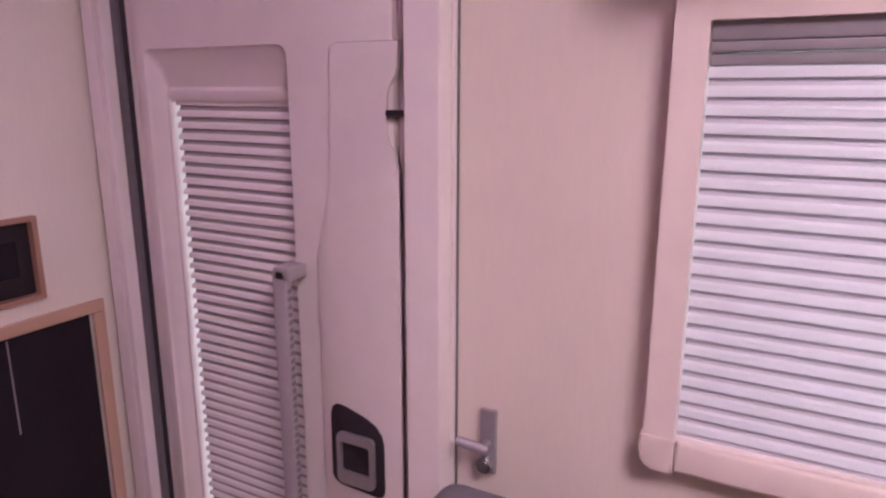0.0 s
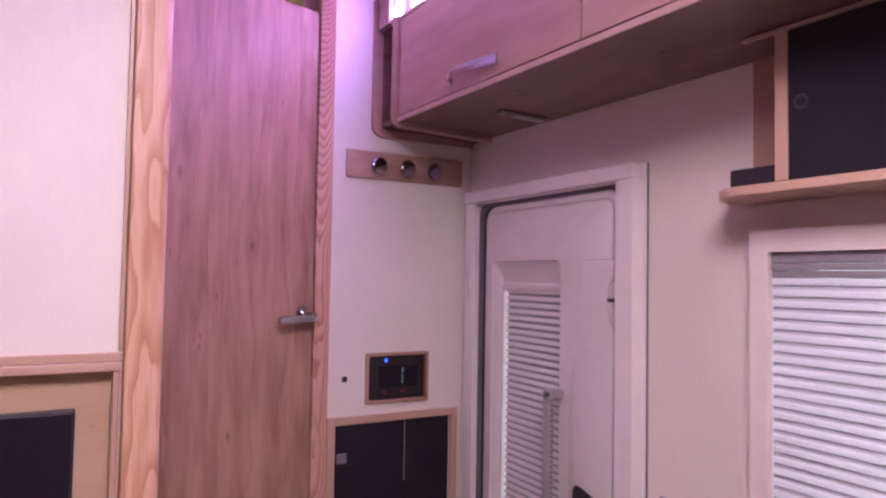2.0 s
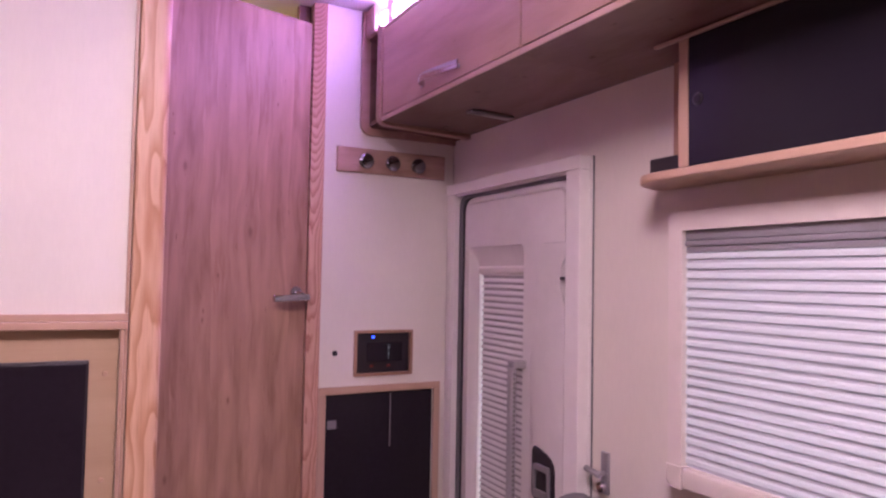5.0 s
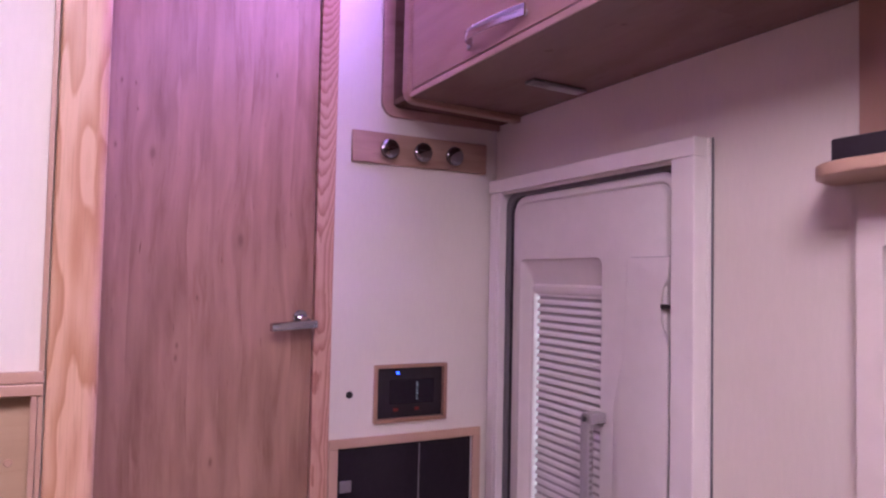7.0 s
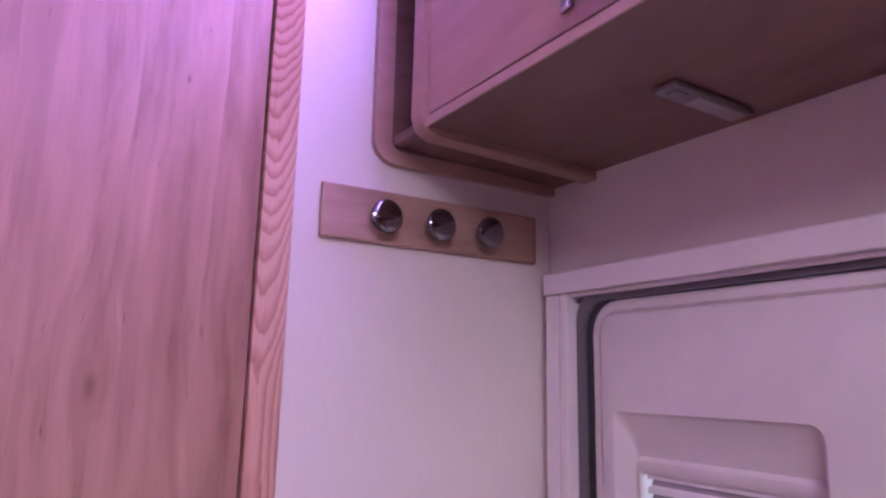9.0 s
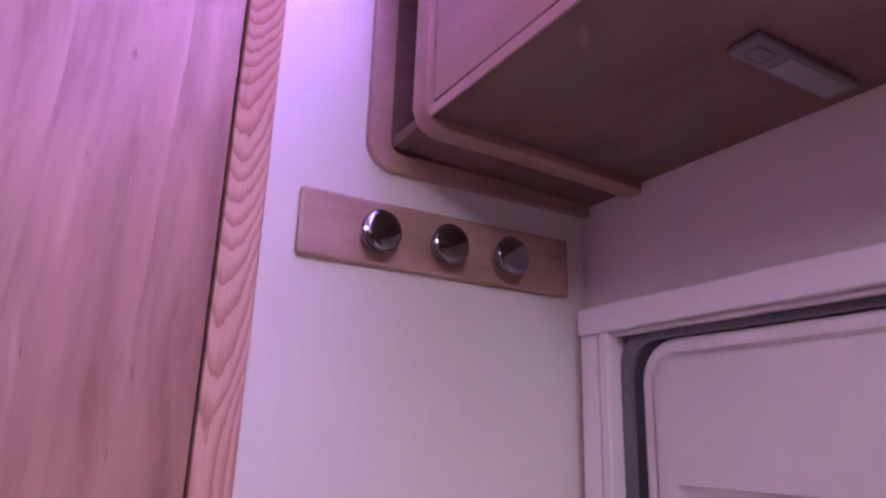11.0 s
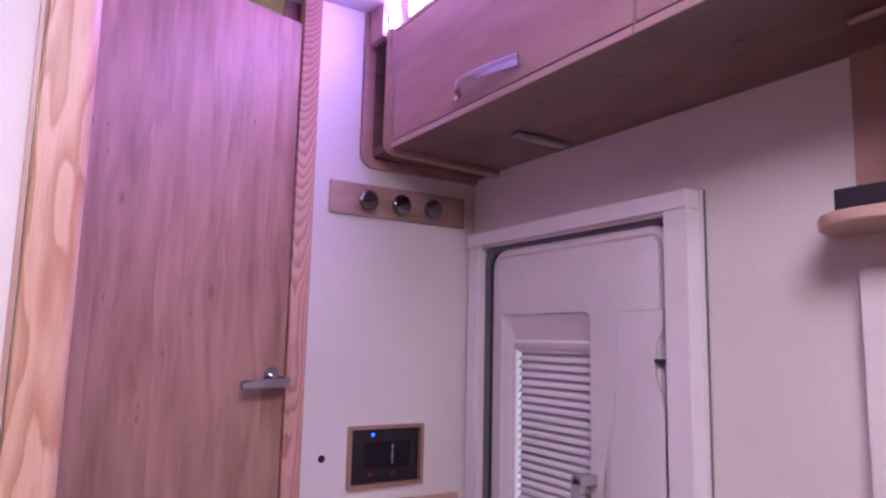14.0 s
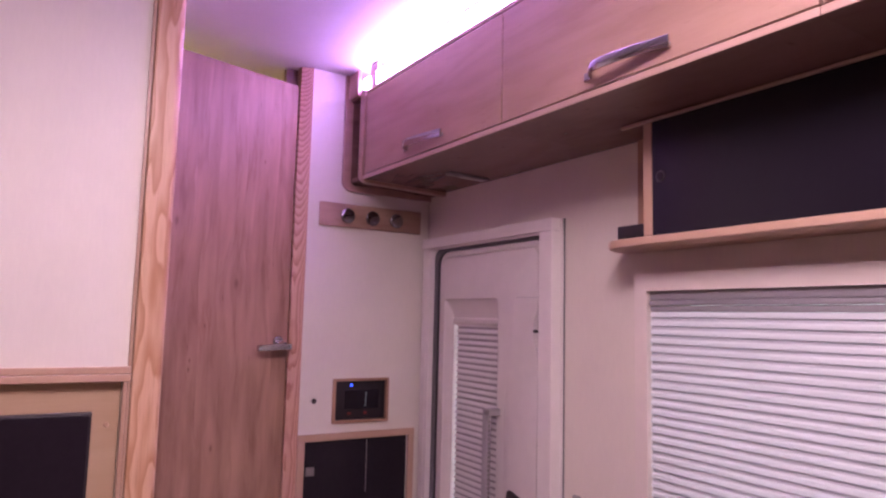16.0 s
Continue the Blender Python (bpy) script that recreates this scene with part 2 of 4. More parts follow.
CREAM = wall_paper("cream_wallboard", (0.74, 0.68, 0.60))
WHITE_BOARD = wall_paper("white_wallboard", (0.80, 0.76, 0.69), 0.5)
CEILING = wall_paper("ceiling_board", (0.78, 0.75, 0.72))
DOOR_WOOD = board_wood("oak_door_laminate", (0.245, 0.134, 0.090), (0.376, 0.227, 0.154), (0.495, 0.312, 0.222),
                       knots=[(0.128, 1.707, 0.0065), (0.058, 1.856, 0.0025), (0.087, 1.855, 0.002), (0.050, 1.715, 0.003), (0.093, 1.799, 0.002), (0.197, 1.280, 0.003), (0.195, 1.252, 0.0035), (0.342, 1.526, 0.0075), (0.24, 1.387, 0.0025), (0.427, 1.947, 0.003), (0.285, 1.005, 0.0045), (0.10, 0.80, 0.006)], figure=1.0, rough=0.5)
CAB_WOOD = board_wood("oak_cabinet_laminate", (0.31, 0.190, 0.148), (0.375, 0.236, 0.187), (0.435, 0.285, 0.230), along="x", plank=0.4, figure=0.4)
# Cabinet laminate in a darker tone that stands in for shade underneath.
SHADE_WOOD = board_wood("shade_dark_cupboard_board", (0.155, 0.090, 0.080), (0.195, 0.117, 0.104), (0.235, 0.146, 0.130), along="x", plank=0.4, figure=0.6, rough=0.24)
RAIL_WOOD = board_wood("oak_rail_edge", (0.37, 0.24, 0.20), (0.43, 0.285, 0.235), (0.50, 0.34, 0.285), along="x", plank=0.5)
EDGE_WOOD = board_wood("light_oak_edge", (0.42, 0.27, 0.19), (0.51, 0.34, 0.245), (0.58, 0.41, 0.31), along="x", plank=0.5)
UPRIGHT_WOOD = board_wood("light_oak_upright", (0.40, 0.26, 0.185), (0.49, 0.33, 0.24), (0.57, 0.40, 0.30), plank=0.5)
DIM_WOOD = board_wood("dark_wall_laminate", (0.14, 0.095, 0.075), (0.19, 0.13, 0.105), (0.24, 0.17, 0.14), plank=0.3)
UPRIGHT_DARK = board_wood("oak_backing", (0.30, 0.17, 0.11), (0.37, 0.22, 0.15), (0.43, 0.27, 0.19), plank=0.5)
PLY_WOOD = board_wood("birch_backboard", (0.40, 0.28, 0.175), (0.48, 0.345, 0.225), (0.55, 0.41, 0.285), along="y", plank=0.5,
                      knots=[(1.175, -0.09, 0.006)])
ASH = ash_wood("ash_post_near", (0.50, 0.27, 0.145), (0.70, 0.46, 0.31), centre=0.010, rate=1.6, curve=700, drift=6.5, slow_scale=(6, 13, 2.5), thin=0.62, warp_by=0.55)
ASH_FAR = ash_wood("ash_post_far", (0.42, 0.20, 0.14), (0.64, 0.395, 0.30), centre=-0.010, rate=3.0, curve=-2300, drift=7, warp_by=2.2, thin=0.5, rise=34.0)
HOOK_WOOD = board_wood("oak_hook_rail", (0.33, 0.22, 0.165), (0.41, 0.275, 0.21), (0.48, 0.335, 0.26), along="y", plank=0.3, figure=0.8)
FLOOR_WOOD = board_wood("vinyl_plank_floor", (0.13, 0.098, 0.08), (0.19, 0.145, 0.12), (0.25, 0.195, 0.16), along="x", plank=0.15)
ABS = plain("cream_moulded_plastic", (0.66, 0.62, 0.60), 0.42, grain=0.04, scale=25)
FRAME_PLASTIC = plain("white_frame_plastic", (0.76, 0.72, 0.70), 0.38, grain=0.03, scale=20)
WINDOW_PLASTIC = plain("ivory_window_plastic", (0.71, 0.64, 0.59), 0.4, grain=0.04, scale=20)
CASSETTE = plain("grey_blind_cassette", (0.27, 0.26, 0.28), 0.45, grain=0.05, scale=40)
RUBBER = plain("dark_rubber_seal", (0.035, 0.033, 0.038), 0.7, grain=0.2, scale=80)
SEAL_GREY = plain("grey_rubber", (0.14, 0.133, 0.145), 0.6, grain=0.1)
RIB_GREY = plain("rib_grey", (0.20, 0.18, 0.19), 0.5)
GREY_PLASTIC = plain("grey_plastic", (0.33, 0.31, 0.32), 0.45, grain=0.06)
SILVER = plain("silver_grey_paint", (0.36, 0.35, 0.37), 0.32, metal=0.5, grain=0.06)
BLACK_PLASTIC = plain("black_plastic", (0.024, 0.020, 0.025), 0.4, grain=0.15, specular=0.3)
CABINET_GLOSS = plain("black_cabinet_lacquer", (0.012, 0.010, 0.016), 0.20, grain=0.03, scale=8, bump=0.0, specular=0.25, vary=0.1)
BLACK_GLOSS = plain("black_gloss", (0.018, 0.014, 0.020), 0.24, grain=0.1, bump=0.0, specular=0.22)
CHROME = plain("chrome", (0.50, 0.50, 0.53), 0.15, metal=1.0, grain=0.05, bump=0.02)
DARK_CHROME = plain("dark_chrome", (0.32, 0.32, 0.35), 0.07, metal=1.0, grain=0.08, bump=0.02)
UPHOLSTERY = plain("grey_upholstery", (0.16, 0.155, 0.17), 0.85, grain=0.15, scale=200, bump=0.4)
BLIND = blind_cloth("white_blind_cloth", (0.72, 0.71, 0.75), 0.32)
# Fold faces: thicker cloth, with the creases' shade put into a greyer colour.
BLIND_FOLD = blind_cloth("doubled_shade_blind_cloth", (0.55, 0.535, 0.59), 0.09)
DOOR_FOLD = blind_cloth("doubled_shade_cream_cloth", (0.34, 0.305, 0.315), 0.006)
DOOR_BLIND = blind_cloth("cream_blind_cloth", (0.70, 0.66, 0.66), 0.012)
GLASS = pane_glass("window_glass")
LED_GLOW = glowing("pink_led_glow", LED_COLOUR, LED_POWER)
ROOM_GLOW = glowing("warm_ceiling_glow", ROOM_COLOUR, ROOM_POWER)
WARM_GLOW = glowing("warm_spot_glow", WARM_COLOUR, WARM_POWER)
BATH_GLOW = glowing("bathroom_glow", BATH_COLOUR, BATH_POWER)
BLUE_GLOW = glowing("blue_indicator", (0.02, 0.06, 1.0), 9.0)
PALE_GLOW = glowing("pale_indicator", (0.55, 0.6, 0.7), 0.40)
RED_GLOW = glowing("red_indicator", (0.9, 0.08, 0.06), 0.07)


# ---- builders ----
ROOT = {}


def thing(name, place, label="", category="", group="", kind="", turn=0.0):
    ob = new(name)
    ob.empty_display_size = 0.05
    ob.matrix_world = pose(*place, 0, 0, turn)
    ROOT[ob] = ob.matrix_world.copy()
    return tagged(ob, label, category, group, kind)


def part(name, bm, mat, parent=None, label="", local=False, smooth=False, kind="", category=""):
    """One mesh object under a thing or a part. Vertices are given in the world unless local."""
    if parent is not None and not local:
        bm.transform(ROOT[parent].inverted())
    bmesh.ops.recalc_face_normals(bm, faces=bm.faces)
    me = bpy.data.meshes.new(name)
    bm.to_mesh(me)
    bm.free()
    me.materials.append(mat)
    if smooth:
        me.polygons.foreach_set("use_smooth", [True] * len(me.polygons))
        me.set_sharp_from_angle(angle=radians(40))
    ob = new(name, me)
    if parent is not None:
        ob.parent = parent
        ROOT[ob] = ROOT[parent]
    return tagged(ob, label, category, "", kind)


def box(x0, x1, y0, y1, z0, z1, bevel=0.0, segments=2, bm=None):
    out = bm or bmesh.new()
    made = bmesh.ops.create_cube(out, size=1)["verts"]
    bmesh.ops.transform(out, verts=made, matrix=Matrix.Translation(((x0 + x1) / 2, (y0 + y1) / 2, (z0 + z1) / 2)) @ Matrix.Diagonal((x1 - x0, y1 - y0, z1 - z0, 1)))
    if bevel:
        edges = list({e for v in made for e in v.link_edges})
        bmesh.ops.bevel(out, geom=edges, offset=bevel, segments=segments, affect="EDGES", profile=0.5)
    return out


def rod(a, b, r0, r1=None, sides=20, bevel=0.0, bm=None):
    """A cylinder or cone from a to b."""
    out = bm or bmesh.new()
    a, b = Vector(a), Vector(b)
    m = Matrix.Translation((a + b) / 2) @ (b - a).to_track_quat("Z", "Y").to_matrix().to_4x4()
    made = bmesh.ops.create_cone(out, cap_ends=True, segments=sides, radius1=r0, radius2=r0 if r1 is None else r1, depth=(b - a).length, matrix=m)["verts"]
    if bevel:
        edges = [e for e in {e for v in made for e in v.link_edges} if any(len(f.verts) > 4 for f in e.link_faces)]
        bmesh.ops.bevel(out, geom=edges, offset=bevel, segments=2, affect="EDGES")
    return out


def prism(points, axis, lo, hi, bevel=0.0, segments=2, edges="all"):
    """A flat outline (two coordinates a point) pushed along an axis from lo to hi."""
    bm = bmesh.new()

    def put(p, d):
        if axis == "y":
            return (p[0], d, p[1])
        if axis == "x":
            return (d, p[0], p[1])
        return (p[0], p[1], d)

    a = [bm.verts.new(put(p, lo)) for p in points]
    b = [bm.verts.new(put(p, hi)) for p in points]
    low, high = bm.faces.new(a), bm.faces.new(b[::-1])
    for i in range(len(points)):
        j = (i + 1) % len(points)
        bm.faces.new((a[i], b[i], b[j], a[j]))
    if bevel:
        rim = list(low.edges) if edges == "lo" else list(high.edges) if edges == "hi" else list(low.edges) + list(high.edges)
        bmesh.ops.bevel(bm, geom=rim, offset=bevel, segments=segments, affect="EDGES", profile=0.5)
    return bm


def rounded(x0, x1, z0, z1, r, steps=5):
    """Outline of a rectangle with rounded corners; r may give the four radii: low left, low right, high right, high left."""
    rs = (r,) * 4 if isinstance(r, (int, float)) else r
    out = []
    for (cx, cz, sx, sz, start), q in zip(((x0, z0, 1, 1, 180), (x1, z0, -1, 1, 270), (x1, z1, -1, -1, 0), (x0, z1, 1, -1, 90)), rs):
        if q <= 0:
            out.append((cx, cz))
            continue
        for k in range(steps + 1):
            a = radians(start + 90 * k / steps)
            out.append((cx + sx * q + q * math.cos(a), cz + sz * q + q * math.sin(a)))
    return out


def ring(outer, inner, axis, lo, hi):
    """A frame between two outlines of equally many points."""
    bm = bmesh.new()

    def put(p, d):
        return (p[0], d, p[1]) if axis == "y" else (d, p[0], p[1]) if axis == "x" else (p[0], p[1], d)

    rows = [[bm.verts.new(put(p, d)) for p in line] for line, d in ((outer, lo), (outer, hi), (inner, hi), (inner, lo))]
    n = len(outer)
    for k in range(4):
        a, b = rows[k], rows[(k + 1) % 4]
        for i in range(n):
            j = (i + 1) % n
            bm.faces.new((a[i], a[j], b[j], b[i]))
    return bm


def holed_wall(us, zs, solid, axis, lo, hi):
    """A wall of thickness lo..hi with openings: solid(i, k) tells whether the cell is filled."""
    bm = bmesh.new()
    verts = {}

    def v(i, k, d):
        if (i, k, d) not in verts:
            u, z = us[i], zs[k]
            verts[i, k, d] = bm.verts.new((u, d, z) if axis == "y" else (d, u, z))
        return verts[i, k, d]

    n, m = len(us) - 1, len(zs) - 1
    full = lambda i, k: 0 <= i < n and 0 <= k < m and solid(i, k)
    for i in range(n):
        for k in range(m):
            if not full(i, k):
                continue
            for d in (lo, hi):
                bm.faces.new((v(i, k, d), v(i + 1, k, d), v(i + 1, k + 1, d), v(i, k + 1, d)))
            for (di, dk), (p, q) in (((-1, 0), ((i, k), (i, k + 1))), ((1, 0), ((i + 1, k), (i + 1, k + 1))), ((0, -1), ((i, k), (i + 1, k))), ((0, 1), ((i, k + 1), (i + 1, k + 1)))):
                if not full(i + di, k + dk):
                    bm.faces.new((v(*p, lo), v(*q, lo), v(*q, hi), v(*p, hi)))
    return bm


def pleats(x0, x1, z0, z1, pitch, front, depth, share=0.68, scallop=0.0):
    """Pleated cloth: each fold has a long single face and a short doubled one beneath it, greyed for the crease's shade
    (second material).
    """
    bm = bmesh.new()
    count = round((z1 - z0) / pitch)
    step = (z1 - z0) / count
    rows = []
    for k in range(count):
        top = z1 - k * step
        rows += [(front + depth * 0.55, top), (front + depth * 0.2, top - step * share * 0.35), (front, top - step * share), (front + depth, top - step * (share + 0.04))]
    rows.append((front + depth * 0.55, z0))
    cols = 7
    grid = []
    for r, (y, z) in enumerate(rows):
        line = []
        for c in range(cols):
            x = x0 + (x1 - x0) * c / (cols - 1) - (scallop if c == 0 and r % 4 in (1, 2) else 0.0)
            sag = 0.0007 * noise.noise((x * 5, z * 30, 3.1)) if 0 < r < len(rows) - 1 else 0
            line.append(bm.verts.new((x, y, z + sag)))
        grid.append(line)
    for r, (a, b) in enumerate(zip(grid, grid[1:])):
        for c in range(cols - 1):
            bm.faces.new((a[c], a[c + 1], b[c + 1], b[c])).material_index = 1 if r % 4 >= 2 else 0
    return bm


def strap(path, width, thick, bm=None):
    """A flat metal strap along a path of (point, width factor); the strap is wide in z."""
    out = bm or bmesh.new()
    pts = [Vector(p) for p, _ in path]
    rows = []
    for i, (p, f) in enumerate(path):
        d = (pts[min(i + 1, len(pts) - 1)] - pts[max(i - 1, 0)]).normalized()
        side = Vector((0, 0, 1))
        nrm = d.cross(side).normalized()
        w, t = width * f / 2, thick / 2
        c = pts[i]
        ring_pts = [c + side * a * w + nrm * b * t for a, b in ((-1, -0.5), (-0.85, -1), (0.85, -1), (1, -0.5), (1, 0.5), (0.85, 1), (-0.85, 1), (-1, 0.5))]
        rows.append([out.verts.new(q) for q in ring_pts])
    for a, b in zip(rows, rows[1:]):
        for k in range(8):
            j = (k + 1) % 8
            out.faces.new((a[k], a[j], b[j], b[k]))
    out.faces.new(rows[0][::-1]), out.faces.new(rows[-1])
    return out


# ---- the shell of the caravan ----
N, W, S, E, TOP = 0.885, -1.245, -1.42, 3.0, 2.325      # inner faces

part("floor", box(-1.96, E + 0.04, S - 0.04, N + 0.04, -0.05, 0.0), FLOOR_WOOD, kind="structure", label="brown wood-look vinyl floor of the caravan")
part("ceiling", box(-1.96, E + 0.04, S - 0.04, N + 0.04, TOP, TOP + 0.05), CEILING, kind="structure", label="smooth white ceiling board tinted by pink light")

# north wall with the entrance door and the window
wx, wz = [-1.96, -1.157, -0.515, -0.118, 0.83, E + 0.04], [0.0, 0.988, 1.509, 1.69, TOP]
part("wall_north", holed_wall(wx, wz, lambda i, k: not ((i == 1 and k <= 2) or (i == 3 and k == 1)), "y", N, N + 0.045), CREAM,
     kind="structure", label="cream textured wallboard round the door and window")

# west wall with openings for the control panel and the fridge
yw, zw = [0.3845, 0.41, 0.516, 0.717, 0.814, N - 0.003], [0.0, 0.992, 1.0575, 1.1965, TOP - 0.003]
part("wall_west", holed_wall(yw, zw, lambda i, k: not ((k == 0 and 1 <= i <= 3) or (k == 2 and i == 2)), "x", W - 0.035, W), WHITE_BOARD,
     kind="structure", label="white wallboard beside the entrance door")
part("wall_south", box(-1.96, E, S - 0.04, S, 0, TOP - 0.003), DIM_WOOD, kind="structure", label="plain dark wooden side wall")
part("wall_east", box(E, E + 0.04, S, N, 0, TOP - 0.003), DIM_WOOD, kind="structure", label="plain dark wooden end wall")
part("wall_bathroom", box(-1.96, -1.92, S, N - 0.003, 0, TOP - 0.003), CREAM, kind="structure", label="cream wall behind the wooden door")

# partition with the white panel, the niche and the post
PX = -0.640
part("wall_partition", holed_wall([S + 0.003, -1.00, -0.2415, -0.2265], [0.0, 0.70, 1.2700, TOP - 0.004], lambda i, k: not (i == 1 and k == 1), "x", PX - 0.045, PX - 0.006),
     WHITE_BOARD, kind="structure", label="smooth white panel above the television niche")
part("wall_niche_side", box(-1.10, -0.705, -0.1995, -0.1765, 0, TOP - 0.004), WHITE_BOARD, kind="structure", label="white side panel leading to the wooden door")

part("lining", box(-1.0980, -1.0400, -0.1763, -0.1690, 0, TOP - 0.006, 0.002), RAIL_WOOD, thing("trim_door_lining", (-1.087, -0.172, 0.0), "narrow oak lining strip beside the bathroom door", "trim", kind="structure"))


def upright(name, x0, x1, y0, y1, mat, label, radius):
    """A wooden corner post with one rounded edge."""
    ob = thing(name, ((x0 + x1) / 2, (y0 + y1) / 2, 0.0), label, "post", kind="structure")
    part("post", prism(rounded(x0, x1, y0, y1, radius, 6), "z", 0.0, TOP - 0.004), mat, ob, smooth=True)


upright("trim_post_near", -0.70, PX + 0.006, -0.2250, -0.1600, ASH, "rounded ash corner post with bold arched grain", (0.002, 0.004, 0.018, 0.003))
far_post = thing("trim_post_far", (-1.27, 0.362, 0.0), "ash door post with wavy grain beside the white wall", "post", kind="structure")
part("post", prism([(-1.30, 0.342), (-1.2570, 0.3415), (-1.2545, 0.3425), (-1.2375, 0.3825), (-1.2400, 0.3842), (-1.30, 0.3842)], "z", 0.0, TOP - 0.004), ASH_FAR, far_post)

# Added block behind the gap, stops bathroom light showing past the leaf.
part("gap_light_stop", box(-1.325, -1.2945, 0.300, 0.3413, 0.0, TOP - 0.005), SHADE_WOOD, far_post, "brown block keeping bathroom light out of the door gap")

trim = thing("trim_niche", (PX, -0.6, 1.28), "light oak battens round the television niche", "trim", kind="structure")
part("batten", box(PX - 0.006, PX + 0.006, S, -0.2270, 1.2875, 1.3030, 0.0015), EDGE_WOOD, trim)
part("batten", box(PX - 0.006, PX + 0.009, S, -0.2270, 1.2700, 1.2865, 0.002), EDGE_WOOD, trim)
part("batten", box(PX - 0.006, PX + 0.007, -0.2420, -0.2340, 0.0, 1.2695, 0.0015), UPRIGHT_WOOD, trim)
part("batten", box(PX - 0.006, PX + 0.004, -0.2335, -0.2270, 0.0, 1.2695, 0.0015), UPRIGHT_WOOD, trim)
part("batten", box(PX - 0.006, PX + 0.003, -0.2340, -0.2270, 1.3035, TOP - 0.005, 0.001), UPRIGHT_WOOD, trim)
back = thing("trim_backboard", (PX - 0.04, -0.25, 0.0), "pale birch plywood backboard inside the niche", "trim", kind="structure")
part("backboard", box(PX - 0.036, PX - 0.0205, -0.9995, -0.2425, 0.7005, 1.2695), PLY_WOOD, back)
for by, bz in ((-0.2675, 1.1740), (-0.2675, 0.95), (-0.70, 1.25)):
    part("screw_cap", rod((PX - 0.021, by, bz), (PX - 0.0185, by, bz), 0.006, 0.0045), EDGE_WOOD, back, "pale wood plug")

tv = thing("television", (PX - 0.04, -0.63, 0.78), "black flat television mounted on a birch backboard", "television")
part("casing", box(PX - 0.0203, PX - 0.0065, -0.9395, -0.2980, 0.76, 1.2050, 0.002), BLACK_PLASTIC, tv)
part("screen", box(PX - 0.0075, PX - 0.0050, -0.9345, -0.3035, 0.775, 1.2000, 0.001), BLACK_GLOSS, tv, "dark glossy screen")

# ---- the wooden bathroom door, set at an angle ----
HX, HY, AX, AY = -1.110, -0.190, -1.2630, 0.3390
TURN_DOOR = math.degrees(math.atan2(AY - HY, AX - HX))
WIDTH = math.hypot(AX - HX, AY - HY)
wdoor = thing("door_2", (HX, HY, 0.0), "closed tall oak-laminate bathroom door with chrome lever", "door", kind="structure", turn=TURN_DOOR)
# local x runs from the hinge to the lock; local -y looks into the room
part("leaf", box(0.0, WIDTH, 0.0, 0.028, 0.012, 2.250, 0.0015), DOOR_WOOD, wdoor, local=True)
lever = part("door_handle", rod((0.511, -0.0005, 1.334), (0.511, -0.008, 1.334), 0.0215, 0.020, 28, 0.002), CHROME, wdoor, "round chrome rose", local=True, smooth=True)
part("spindle", rod((0.511, -0.006, 1.334), (0.511, -0.045, 1.326), 0.0095, 0.0095, 20), CHROME, lever, local=True, smooth=True)
for hz in (0.45, 1.235, 2.02):
    hinge = part("hinge", rod((-0.006, -0.010, hz - 0.05), (-0.006, -0.010, hz + 0.05), 0.008, 0.008, 16, 0.001), SEAL_GREY, wdoor, "dark metal hinge barrel", local=True, smooth=True)
    part("pin", rod((-0.006, -0.010, hz + 0.0502), (-0.006, -0.010, hz + 0.056), 0.005, 0.004, 12), CHROME, hinge, local=True, smooth=True)
bar = box(0.404, 0.533, -0.056, -0.040, 1.309, 1.330, 0.003)
bmesh.ops.rotate(bar, verts=bar.verts, cent=(0.487, -0.045, 1.32), matrix=Matrix.Rotation(radians(-2), 3, "Y"))
part("lever", bar, CHROME, lever, "flat brushed chrome lever", local=True, smooth=True)

# ---- entrance door ----
FY = 0.840                                             # front of the door frame
frame_in = thing("door_frame", (-0.84, N, 0.0), "white plastic frame round the caravan entrance door", "door frame", kind="structure")
part("jamb", box(-0.515, -0.4565, FY, N - 0.0005, 0.0, 1.6895, 0.0025), FRAME_PLASTIC, frame_in)
part("jamb", box(-1.174, -1.157, FY + 0.002, N - 0.0005, 0.0, 1.6895, 0.003), FRAME_PLASTIC, frame_in)
part("cover_strip", box(-1.2130, -1.1785, FY + 0.004, N - 0.0005, 0.0, 1.6895, 0.003), FRAME_PLASTIC, frame_in)
part("seam", box(-1.1784, -1.1741, FY + 0.0220, N - 0.0005, 0.0, 1.6890), RUBBER, frame_in, "dark joint between the strips")
part("head", box(-1.2130, -0.4565, FY - 0.001, N - 0.0005, 1.690, 1.7275, 0.0025), FRAME_PLASTIC, frame_in)
part("inner_ledge", box(-1.1568, -0.5152, FY + 0.010, FY + 0.021, 1.6835, 1.6898, 0.002), FRAME_PLASTIC, frame_in, smooth=True)
part("outer_trim", box(-0.456, -0.4505, N - 0.012, N - 0.0005, 0.0, 1.7275, 0.001), FRAME_PLASTIC, frame_in)

# Shadow line beside the frame, drawn as a thin grey strip.
part("shadow_line", box(-0.4503, -0.4482, N - 0.005, N - 0.0005, 0.0, 1.7275), SEAL_GREY, frame_in, "thin grey strip drawn as the frame's shadow line")

entry = thing("door_1", (-0.82, N, 0.0), "closed cream moulded caravan entrance door with blind", "door", kind="structure")
LF = 0.860                                             # front of the leaf
# window recess in the leaf
rx0, rx1, rz0, rz1 = -1.072, -0.741, 0.50, 1.499
gx0, gx1, gz0, gz1 = -1.037, -0.750, 0.54, 1.408


